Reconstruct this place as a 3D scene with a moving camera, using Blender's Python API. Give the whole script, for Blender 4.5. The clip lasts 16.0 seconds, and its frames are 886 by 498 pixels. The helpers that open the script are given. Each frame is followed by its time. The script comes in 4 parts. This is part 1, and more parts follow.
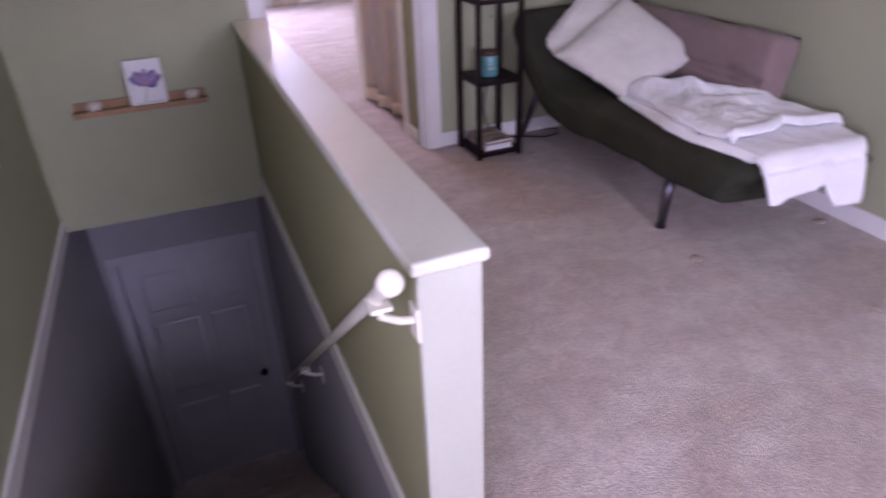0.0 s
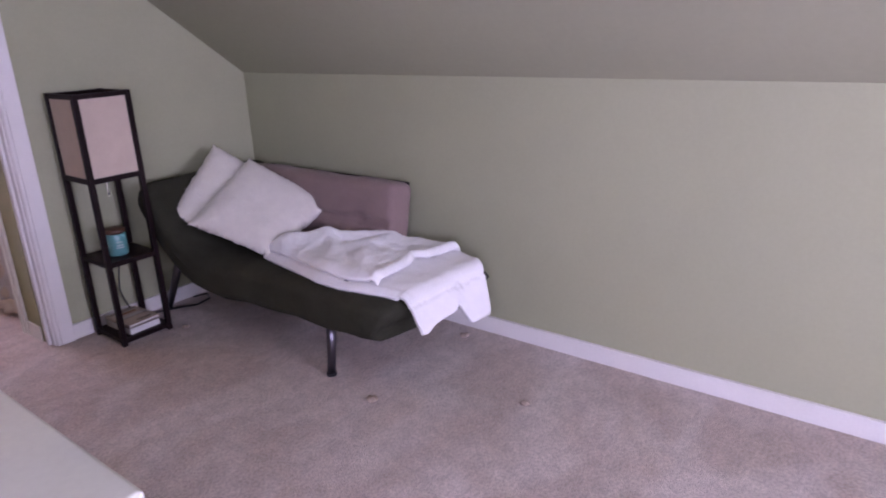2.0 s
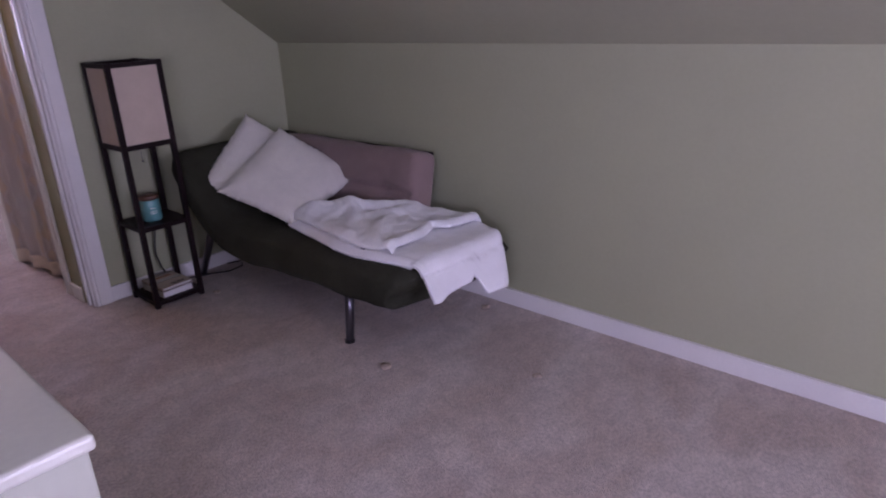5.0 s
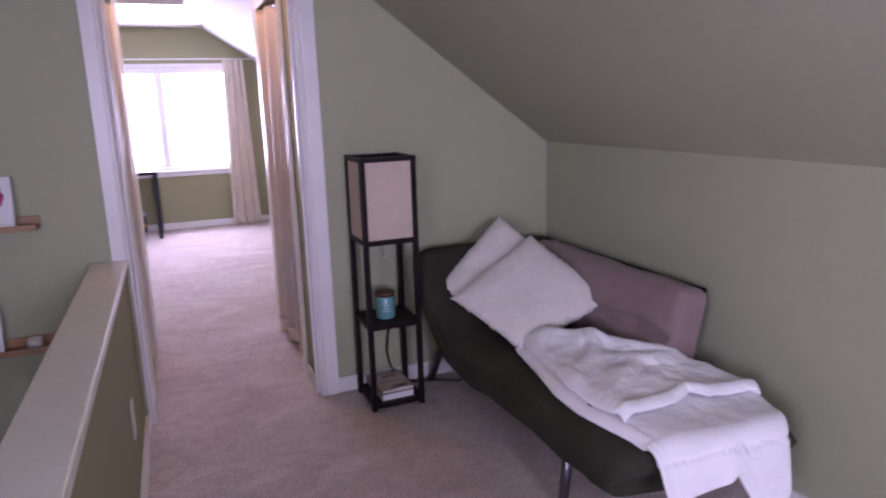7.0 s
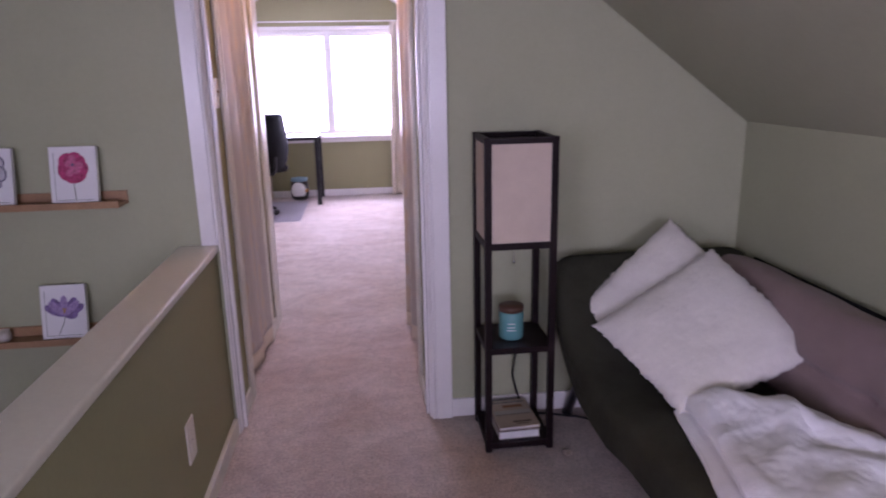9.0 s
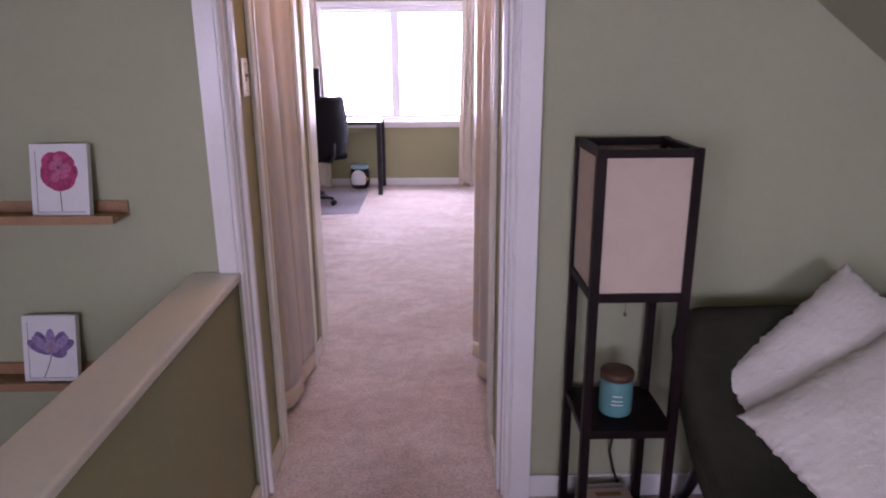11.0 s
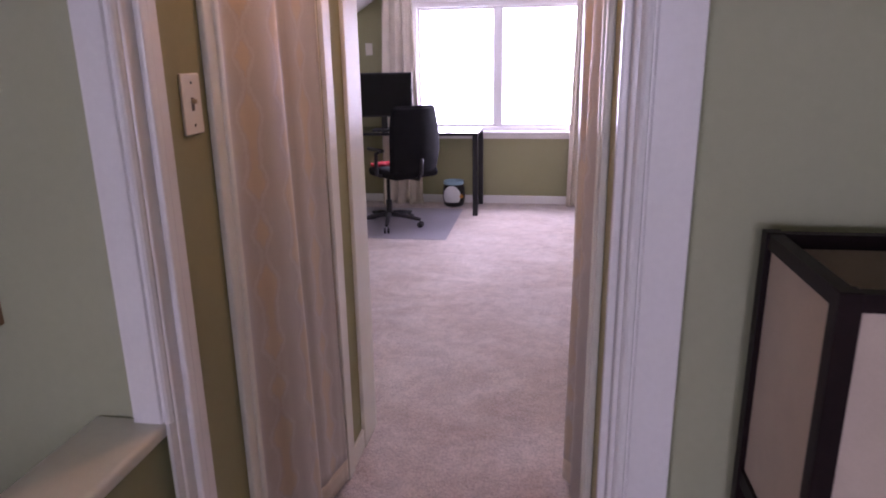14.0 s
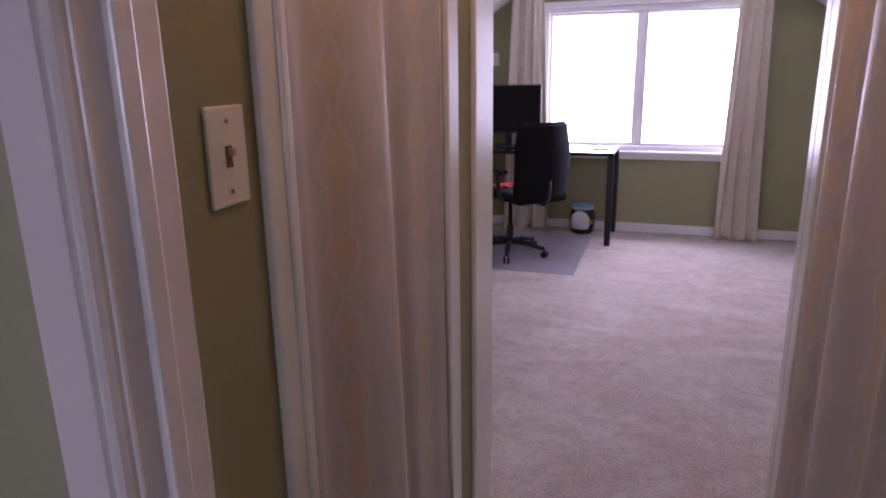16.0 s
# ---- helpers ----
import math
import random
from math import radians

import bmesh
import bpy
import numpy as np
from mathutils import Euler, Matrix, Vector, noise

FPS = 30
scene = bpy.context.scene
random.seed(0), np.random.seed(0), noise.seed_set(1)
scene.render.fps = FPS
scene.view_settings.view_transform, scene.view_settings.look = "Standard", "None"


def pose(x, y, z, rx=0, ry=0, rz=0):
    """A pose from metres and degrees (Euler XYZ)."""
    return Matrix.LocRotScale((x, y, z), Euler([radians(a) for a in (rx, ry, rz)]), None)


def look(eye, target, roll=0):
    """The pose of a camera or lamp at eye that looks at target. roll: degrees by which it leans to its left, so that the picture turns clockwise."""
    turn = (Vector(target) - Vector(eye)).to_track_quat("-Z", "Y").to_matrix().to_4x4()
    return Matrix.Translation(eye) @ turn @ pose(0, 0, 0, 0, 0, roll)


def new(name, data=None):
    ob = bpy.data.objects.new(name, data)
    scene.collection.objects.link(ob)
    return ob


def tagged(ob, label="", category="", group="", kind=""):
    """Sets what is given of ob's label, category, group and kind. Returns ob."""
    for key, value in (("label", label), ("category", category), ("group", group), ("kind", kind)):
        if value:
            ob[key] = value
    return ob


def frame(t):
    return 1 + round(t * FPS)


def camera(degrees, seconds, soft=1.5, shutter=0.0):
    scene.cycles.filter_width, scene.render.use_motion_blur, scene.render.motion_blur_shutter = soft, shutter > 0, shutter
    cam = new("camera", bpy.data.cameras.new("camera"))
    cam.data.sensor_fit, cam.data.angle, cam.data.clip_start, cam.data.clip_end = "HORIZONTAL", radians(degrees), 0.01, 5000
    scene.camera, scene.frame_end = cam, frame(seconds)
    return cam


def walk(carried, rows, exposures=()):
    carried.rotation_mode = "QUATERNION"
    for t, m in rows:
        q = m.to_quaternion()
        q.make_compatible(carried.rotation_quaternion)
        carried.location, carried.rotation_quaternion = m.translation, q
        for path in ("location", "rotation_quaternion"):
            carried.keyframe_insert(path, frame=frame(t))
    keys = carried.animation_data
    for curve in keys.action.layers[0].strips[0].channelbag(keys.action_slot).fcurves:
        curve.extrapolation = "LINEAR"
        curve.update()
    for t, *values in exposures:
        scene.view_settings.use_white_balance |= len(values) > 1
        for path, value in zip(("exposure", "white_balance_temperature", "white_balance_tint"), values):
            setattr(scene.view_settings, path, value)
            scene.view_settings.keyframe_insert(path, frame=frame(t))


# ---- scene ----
cam = camera(67.0, 16.0, 1.9, 0.4)
PATH = [
    (0, (0.06, -0.004, 1.438), (0.688, 1.627, 0.466), -2.3),
    (0.5, (0.115, -0.025, 1.447), (1.078, 1.457, 0.512), -1.6),
    (1, (0.194, -0.033, 1.473), (1.283, 1.431, 0.655), -2.2),
    (1.5, (0.176, 0.019, 1.506), (1.537, 1.308, 0.809), -2.5),
    (2, (0.135, 0.046, 1.511), (1.625, 1.218, 0.876), -2.3),
    (2.5, (0.125, 0.04, 1.513), (1.677, 1.103, 0.834), -2.2),
    (3, (0.129, 0.041, 1.502), (1.72, 1.031, 0.804), -2.3),
    (3.2, (0.131, 0.029, 1.501), (1.735, 0.989, 0.791), -2.4),
    (5.3, (0.304, -0.091, 1.464), (1.621, 1.266, 0.812), -2.6),
    (5.5, (0.342, -0.061, 1.463), (1.636, 1.337, 0.852), -2.2),
    (6, (0.457, 0.079, 1.473), (1.652, 1.614, 1.007), -2.2),
    (6.5, (0.574, 0.183, 1.488), (1.583, 1.849, 1.034), -2.8),
    (7, (0.762, 0.248, 1.509), (1.484, 2.064, 1.084), -1.8),
    (7.5, (0.878, 0.345, 1.492), (1.438, 2.198, 0.99), -2.7),
    (8, (0.952, 0.539, 1.498), (1.484, 2.412, 1.04), -1.8),
    (8.5, (1.012, 0.693, 1.501), (1.467, 2.575, 1.0), -1.6),
    (9, (1.139, 0.879, 1.497), (1.351, 2.803, 0.993), -1.2),
    (9.5, (1.185, 1.024, 1.494), (1.241, 2.94, 0.924), -0.4),
    (10, (1.135, 1.239, 1.5), (1.219, 3.162, 0.957), -0.0),
    (10.2, (1.119, 1.3, 1.509), (1.22, 3.231, 0.996), -0.2),
    (12.3, (1.179, 2.004, 1.496), (1.055, 3.895, 0.857), -0.9),
    (12.5, (1.16, 2.055, 1.504), (1.068, 3.952, 0.88), -0.9),
    (13, (1.165, 2.181, 1.514), (1.055, 4.098, 0.952), -1.5),
    (13.5, (1.228, 2.382, 1.525), (1.007, 4.3, 1.001), -0.4),
    (14, (1.243, 2.532, 1.526), (0.942, 4.43, 0.974), -0.9),
    (14.5, (1.139, 2.749, 1.537), (0.817, 4.652, 1.012), -1.3),
    (15, (1.086, 2.899, 1.538), (0.696, 4.788, 1.013), -1.2),
    (15.5, (1.095, 3.04, 1.543), (0.445, 4.866, 1.052), -1.0),
    (16, (1.039, 3.133, 1.541), (0.411, 4.959, 1.018), -0.9),
]
EXPOSURES = [(0, 0.80, 5650, 51), (1, 0.9, 5650, 51), (2, 0.74, 5620, 51), (3.2, 0.6, 5600, 51), (5.3, -0.10, 5550, 53), (5.6, 0.0, 5550, 53), (6.2, 0.3, 5550, 53), (7.5, 0.5, 5600, 52), (9, 0.4, 5680, 51), (10, 0.42, 5780, 49), (12.5, 0.45, 5850, 48), (13.2, 0.36, 5850, 47), (14, 0.12, 5850, 47), (14.5, -0.06, 5850, 47), (15.5, -0.36, 5750, 47), (16, -0.38, 5720, 47)]
walk(cam, [(t, look(eye, target, roll)) for t, eye, target, roll in PATH], EXPOSURES)

# ---- world and light ----
world = bpy.data.worlds.new("world")
scene.world = world
world.use_nodes = True
wn, wl = world.node_tree.nodes, world.node_tree.links
sky = wn.new("ShaderNodeTexSky")
sky.sky_type = "NISHITA"
sky.sun_disc = False
sky.sun_elevation, sky.sun_rotation = radians(40), radians(200)
wn["Background"].inputs["Strength"].default_value = 0.12
wl.new(sky.outputs[0], wn["Background"].inputs["Color"])


def lamp(name, kind, m, power, colour, size=None, size_y=None):
    data = bpy.data.lights.new(name, kind)
    data.energy, data.color = power, colour
    if size and kind == "AREA":
        data.shape, data.size, data.size_y = "RECTANGLE", size, size_y or size
    elif size and kind == "SUN":
        data.angle = size
    elif size:
        data.shadow_soft_size = size
    ob = new(name, data)
    ob.matrix_world = m
    return ob


lamp("sun", "SUN", look((0, 0, 8), (-2, -4, 0)), 0.8, (1, 0.96, 0.9), radians(12))
# daylight: bedroom window, two added unseen windows; and the warm bulb in the passage
lamp("window_light", "AREA", look((0.71, 10.14, 1.48), (0.71, 5, 1.1)), 250, (0.92, 0.95, 1.0), 2.6, 2.1)
lamp("window_light", "AREA", look((1.05, -2.95, 1.5), (1.15, 2, 0.9)), 61, (0.92, 0.95, 1.0), 1.6, 1.2)
# added side light that brightens the knee wall and sofa
lamp("window_light", "AREA", look((-0.82, -0.45, 1.36), (2.5, 1.0, 0.60)), 42, (0.92, 0.95, 1.0), 1.4, 0.85)
lamp("bulb_light", "POINT", pose(0.95, 4.3, 2.40), 9.5, (1.0, 0.58, 0.28), 0.06)

# ---- materials ----


def material(name, colour, rough=0.6, metal=0.0, vary=0.08, scale=6.0, fine=220.0, bump=0.0, bump_scale=300.0, second=None, sheen=0.0, spec=0.5):
    """Paint, cloth, wood or metal: base colour with broad and fine variation, and a fine relief."""
    m = bpy.data.materials.new(name)
    m.use_nodes = True
    n, l = m.node_tree.nodes, m.node_tree.links
    b = n["Principled BSDF"]
    b.inputs["Roughness"].default_value = rough
    b.inputs["Metallic"].default_value = metal
    b.inputs["Specular IOR Level"].default_value = spec
    if sheen:
        b.inputs["Sheen Weight"].default_value = sheen
    co = n.new("ShaderNodeTexCoord")
    broad, small = n.new("ShaderNodeTexNoise"), n.new("ShaderNodeTexNoise")
    broad.inputs["Scale"].default_value, broad.inputs["Detail"].default_value = scale, 4
    small.inputs["Scale"].default_value, small.inputs["Detail"].default_value = fine, 3
    mix = n.new("ShaderNodeMix")
    mix.data_type = "RGBA"
    second = second or [c * (1 - 2.2 * vary) for c in colour]
    mix.inputs["A"].default_value = (*colour, 1)
    mix.inputs["B"].default_value = (*second, 1)
    add = n.new("ShaderNodeMath")
    add.operation = "MULTIPLY_ADD"
    add.inputs[1].default_value = 0.6
    sub = n.new("ShaderNodeMath")
    sub.operation = "MULTIPLY_ADD"
    sub.inputs[1].default_value, sub.inputs[2].default_value = 0.4, 0.0
    ramp = n.new("ShaderNodeMapRange")
    ramp.inputs[1].default_value, ramp.inputs[2].default_value = 0.35, 0.65
    for tex in (broad, small):
        l.new(co.outputs["Object"], tex.inputs["Vector"])
    l.new(small.outputs["Fac"], sub.inputs[0])
    l.new(broad.outputs["Fac"], add.inputs[0])
    l.new(sub.outputs[0], add.inputs[2])
    l.new(add.outputs[0], ramp.inputs[0])
    l.new(ramp.outputs[0], mix.inputs["Factor"])
    l.new(mix.outputs["Result"], b.inputs["Base Color"])
    if bump:
        relief, bm_node = n.new("ShaderNodeTexNoise"), n.new("ShaderNodeBump")
        relief.inputs["Scale"].default_value, relief.inputs["Detail"].default_value = bump_scale, 4
        bm_node.inputs["Strength"].default_value, bm_node.inputs["Distance"].default_value = bump, 0.01
        l.new(co.outputs["Object"], relief.inputs["Vector"])
        l.new(relief.outputs["Fac"], bm_node.inputs["Height"])
        l.new(bm_node.outputs[0], b.inputs["Normal"])
    return m


def glow(name, colour, strength):
    m = bpy.data.materials.new(name)
    m.use_nodes = True
    b = m.node_tree.nodes["Principled BSDF"]
    b.inputs["Base Color"].default_value = (*colour, 1)
    b.inputs["Emission Color"].default_value = (*colour, 1)
    b.inputs["Emission Strength"].default_value = strength
    return m


def clear(name, colour=(1, 1, 1), rough=0.0, ior=1.45):
    m = bpy.data.materials.new(name)
    m.use_nodes = True
    b = m.node_tree.nodes["Principled BSDF"]
    b.inputs["Base Color"].default_value = (*colour, 1)
    b.inputs["Roughness"].default_value, b.inputs["IOR"].default_value = rough, ior
    b.inputs["Transmission Weight"].default_value = 1
    return m


SAGE = material("sage_wall_paint", (0.393, 0.404, 0.270), 0.75, vary=0.03, scale=1.5, fine=60, bump=0.05, bump_scale=180, spec=0.3)
OLIVEPAINT = material("olive_wall_paint", (0.315, 0.308, 0.168), 0.75, vary=0.03, scale=1.5, fine=60, bump=0.05, bump_scale=180, spec=0.3)
SLOPE = material("sage_slope_paint", (0.39, 0.395, 0.28), 0.8, vary=0.03, scale=1.2, fine=40, bump=0.06, bump_scale=120, spec=0.2)
CEIL = material("white_ceiling_paint", (0.80, 0.79, 0.78), 0.9, vary=0.02, scale=1.5, bump=0.08, bump_scale=150, spec=0.2)
TRIM = material("white_gloss_trim_paint", (0.80, 0.78, 0.77), 0.25, vary=0.03, scale=4, fine=90, bump=0.02, bump_scale=60)
CAP = material("cream_cap_paint", (0.69, 0.68, 0.60), 0.31, vary=0.04, scale=4, fine=60, bump=0.03, bump_scale=90)
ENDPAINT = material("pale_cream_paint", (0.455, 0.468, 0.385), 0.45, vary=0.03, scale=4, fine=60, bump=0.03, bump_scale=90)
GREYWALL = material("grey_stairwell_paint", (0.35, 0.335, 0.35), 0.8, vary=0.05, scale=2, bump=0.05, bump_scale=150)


def carpet_material():
    """Cut-pile carpet: tufts about a centimetre across, darker trodden and brushed patches, faint stains."""
    m = material("beige_carpet", (0.64, 0.546, 0.492), 0.95, vary=0.05, scale=2.2, fine=140, bump=0.9, bump_scale=150, sheen=0.3, spec=0.1)
    n, l = m.node_tree.nodes, m.node_tree.links
    b = n["Principled BSDF"]
    old = b.inputs["Base Color"].links[0].from_socket
    co, mp, streak = n.new("ShaderNodeTexCoord"), n.new("ShaderNodeMapping"), n.new("ShaderNodeTexNoise")
    mp.inputs["Rotation"].default_value, mp.inputs["Scale"].default_value = (0, 0, 0.75), (1.0, 1.7, 1)
    streak.inputs["Scale"].default_value, streak.inputs["Detail"].default_value, streak.inputs["Distortion"].default_value = 1.6, 7, 1.2
    tuft = n.new("ShaderNodeTexNoise")
    tuft.inputs["Scale"].default_value, tuft.inputs["Detail"].default_value = 85, 3
    l.new(co.outputs["Object"], mp.inputs["Vector"])
    l.new(mp.outputs[0], streak.inputs["Vector"])
    l.new(co.outputs["Object"], tuft.inputs["Vector"])
    a, c = n.new("ShaderNodeMapRange"), n.new("ShaderNodeMapRange")
    for r, src, lo, hi, out0 in ((a, streak, 0.36, 0.62, 0.0), (c, tuft, 0.36, 0.62, 0.74)):
        r.inputs[1].default_value, r.inputs[2].default_value, r.inputs[3].default_value, r.inputs[4].default_value = lo, hi, out0, 1.04
        l.new(src.outputs["Fac"], r.inputs[0])
    trod, e = n.new("ShaderNodeTexNoise"), n.new("ShaderNodeMapRange")
    trod.inputs["Scale"].default_value, trod.inputs["Detail"].default_value = 15, 6
    trod.inputs["Distortion"].default_value = 0.7
    l.new(co.outputs["Object"], trod.inputs["Vector"])
    l.new(trod.outputs["Fac"], e.inputs[0])
    e.inputs[1].default_value, e.inputs[2].default_value, e.inputs[3].default_value, e.inputs[4].default_value = 0.36, 0.64, 0.86, 1.06
    mul = n.new("ShaderNodeMath")
    mul.operation = "MULTIPLY"
    l.new(e.outputs[0], mul.inputs[0])
    l.new(c.outputs[0], mul.inputs[1])
    brushed, shade = n.new("ShaderNodeMix"), n.new("ShaderNodeMix")
    brushed.data_type = shade.data_type = "RGBA"
    shade.blend_type, shade.inputs["Factor"].default_value = "MULTIPLY", 1
    brushed.inputs["A"].default_value, brushed.inputs["B"].default_value = (0.86, 0.805, 0.765, 1), (1.05, 1.055, 1.06, 1)
    l.new(a.outputs[0], brushed.inputs["Factor"])
    l.new(old, shade.inputs["A"])
    l.new(brushed.outputs["Result"], shade.inputs["B"])
    old = shade.outputs["Result"]
    mix = n.new("ShaderNodeMix")
    mix.data_type, mix.blend_type = "RGBA", "MULTIPLY"
    mix.inputs["Factor"].default_value = 1
    l.new(old, mix.inputs["A"])
    l.new(mul.outputs[0], mix.inputs["B"])
    l.new(mix.outputs["Result"], b.inputs["Base Color"])
    for k in n:
        if k.type == "BUMP":
            k.inputs["Distance"].default_value = 0.012
    return m


CARPET = carpet_material()
DARKWOOD = material("dark_espresso_wood", (0.013, 0.0045, 0.0055), 0.5, vary=0.2, scale=12, fine=120, bump=0.04, spec=0.2)
OAK = material("light_oak_wood", (0.42, 0.24, 0.12), 0.5, vary=0.15, scale=9, fine=140, bump=0.05)
RICE = material("cream_rice_paper", (0.555, 0.455, 0.365), 0.8, vary=0.04, scale=20, fine=260, bump=0.1)
OLIVE = material("dark_olive_sofa_cover", (0.045, 0.045, 0.030), 0.95, vary=0.15, scale=7, fine=300, bump=0.5, bump_scale=24, spec=0.2)
MAUVE = material("mauve_brown_upholstery", (0.275, 0.192, 0.180), 0.9, vary=0.08, scale=8, fine=380, bump=0.3, bump_scale=420, sheen=0.15)
FLUFF = material("cream_fleece", (0.83, 0.79, 0.725), 0.95, vary=0.04, scale=18, fine=150, bump=0.35, bump_scale=330, sheen=0.3)
WHITECLOTH = material("white_plush_blanket", (0.88, 0.87, 0.89), 0.95, vary=0.03, scale=14, fine=220, bump=0.25, bump_scale=190, sheen=0.3)
LEGMETAL = material("dark_steel", (0.16, 0.15, 0.18), 0.28, metal=0.95, vary=0.05)
BLACK = material("black_metal", (0.015, 0.014, 0.016), 0.4, metal=0.3, vary=0.1)
BLACKCLOTH = material("black_mesh_fabric", (0.009, 0.009, 0.011), 0.9, vary=0.15, bump=0.3, bump_scale=500, spec=0.2)
BLACKPLASTIC = material("black_plastic", (0.013, 0.013, 0.015), 0.35, vary=0.1)
CHROME = material("grey_steel", (0.35, 0.35, 0.40), 0.25, metal=1.0, vary=0.05)
PAPER = material("white_card", (0.78, 0.77, 0.78), 0.7, vary=0.02)
IVORY = material("ivory_plastic", (0.72, 0.68, 0.60), 0.35, vary=0.02)
TEAL = material("teal_glazed_jar", (0.12, 0.33, 0.335), 0.25, vary=0.08, scale=18)
CORK = material("dark_wooden_lid", (0.10, 0.045, 0.025), 0.5, vary=0.15, scale=20)
RAILPAINT = material("cream_rail_paint", (0.70, 0.67, 0.56), 0.4, vary=0.04)
PINK = material("pink_ink", (0.60, 0.07, 0.21), 0.8, vary=0.3, scale=60)
PURPLE = material("purple_ink", (0.30, 0.20, 0.45), 0.8, vary=0.3, scale=60)
INDIGO = material("indigo_ink", (0.16, 0.14, 0.24), 0.8, vary=0.3, scale=60)
STEM = material("grey_green_ink", (0.16, 0.18, 0.14), 0.8)
DOORPAINT = material("grey_door_paint", (0.50, 0.485, 0.52), 0.5, vary=0.04)
TOGGLE = material("brown_toggle", (0.10, 0.06, 0.03), 0.4)
GLASS = clear("window_glass")
MATVINYL = material("clear_vinyl_mat", (0.27, 0.25, 0.28), 0.28, vary=0.05)
RED = material("red_cloth", (0.5, 0.02, 0.03), 0.8)
BINBLUE = material("pale_blue_plastic", (0.30, 0.50, 0.62), 0.4)
BINWHITE = material("white_plastic", (0.75, 0.75, 0.76), 0.4)
ORANGE = material("orange_plastic", (0.6, 0.25, 0.03), 0.4)
BULB = glow("warm_bulb_glass", (1.0, 0.62, 0.28), 6)

# ---- building helpers ----


def part(name, bm, mat, parent=None, label="", smooth=False):
    """Links a bmesh as one mesh object, under a thing or a part where one is given."""
    me = bpy.data.meshes.new(name)
    bm.normal_update()
    bm.to_mesh(me)
    bm.free()
    me.materials.append(mat)
    if smooth:
        me.polygons.foreach_set("use_smooth", [True] * len(me.polygons))
    ob = new(name, me)
    if parent:
        ob.parent = parent
        ob.matrix_parent_inverse = parent.matrix_basis.inverted()
    if label:
        ob["label"] = label
    return ob


def thing(name, at, label, category, group=""):
    """An Empty at a thing's base, that parents its parts (which are built in world coordinates)."""
    ob = new(name)
    ob.empty_display_size = 0.1
    ob.matrix_basis = Matrix.Translation(at)
    return tagged(ob, label, category, group)


def add_box(bm, x0, x1, y0, y1, z0, z1, bevel=0.0, segments=2, m=None):
    vs = [bm.verts.new((x, y, z)) for x in (x0, x1) for y in (y0, y1) for z in (z0, z1)]
    faces = [(0, 1, 3, 2), (4, 6, 7, 5), (0, 4, 5, 1), (2, 3, 7, 6), (0, 2, 6, 4), (1, 5, 7, 3)]
    fs = [bm.faces.new([vs[i] for i in f]) for f in faces]
    if bevel:
        edges = list({e for f in fs for e in f.edges})
        out = bmesh.ops.bevel(bm, geom=edges, offset=bevel, segments=segments, profile=0.5, affect="EDGES")
        vs = list({v for f in out["faces"] for v in f.verts} | {v for v in vs if v.is_valid})
    if m is not None:
        bmesh.ops.transform(bm, matrix=m, verts=[v for v in vs if v.is_valid])
    return vs


def box(x0, x1, y0, y1, z0, z1, bevel=0.0, segments=2, m=None):
    bm = bmesh.new()
    add_box(bm, x0, x1, y0, y1, z0, z1, bevel, segments, m)
    return bm


def add_prism(bm, outline, axis, a, b):
    """A solid from an outline in the plane across the axis ('y': outline of x, z; 'x': outline of y, z)."""
    def at(p, v):
        return (p[0], v, p[1]) if axis == "y" else (v, p[0], p[1]) if axis == "x" else (p[0], p[1], v)
    lo, hi = [bm.verts.new(at(p, a)) for p in outline], [bm.verts.new(at(p, b)) for p in outline]
    bm.faces.new(lo)
    bm.faces.new(hi[::-1])
    for i in range(len(lo)):
        j = (i + 1) % len(lo)
        bm.faces.new((lo[i], hi[i], hi[j], lo[j]))
    bmesh.ops.recalc_face_normals(bm, faces=bm.faces)


def prism(outline, axis, a, b):
    bm = bmesh.new()
    add_prism(bm, outline, axis, a, b)
    return bm


def add_tube(bm, points, radius, sides=10, caps=True):
    """A round bar through the points; radius is a number or one a point."""
    pts = [Vector(p) for p in points]
    rad = radius if isinstance(radius, (list, tuple)) else [radius] * len(pts)
    rings, up = [], None
    for i, p in enumerate(pts):
        d = (pts[min(i + 1, len(pts) - 1)] - pts[max(i - 1, 0)]).normalized()
        if up is None:
            up = d.orthogonal().normalized()
        up = (up - d * up.dot(d)).normalized()
        side = d.cross(up)
        rings.append([bm.verts.new(p + rad[i] * (math.cos(t) * up + math.sin(t) * side)) for t in [2 * math.pi * k / sides for k in range(sides)]])
    for r0, r1 in zip(rings, rings[1:]):
        for k in range(sides):
            bm.faces.new((r0[k], r0[(k + 1) % sides], r1[(k + 1) % sides], r1[k]))
    if caps:
        bm.faces.new(rings[0][::-1])
        bm.faces.new(rings[-1])
    return bm


def tube(points, radius, sides=10, caps=True):
    return add_tube(bmesh.new(), points, radius, sides, caps)


def turned(profile, at=(0, 0, 0), sides=28):
    """A turned body about a vertical axis from (radius, height) pairs."""
    bm = bmesh.new()
    rings = [[bm.verts.new((at[0] + r * math.cos(2 * math.pi * k / sides), at[1] + r * math.sin(2 * math.pi * k / sides), at[2] + z)) for k in range(sides)] for r, z in profile]
    for r0, r1 in zip(rings, rings[1:]):
        for k in range(sides):
            bm.faces.new((r0[k], r0[(k + 1) % sides], r1[(k + 1) % sides], r1[k]))
    bm.faces.new(rings[0][::-1])
    bm.faces.new(rings[-1])
    bmesh.ops.recalc_face_normals(bm, faces=bm.faces)
    return bm


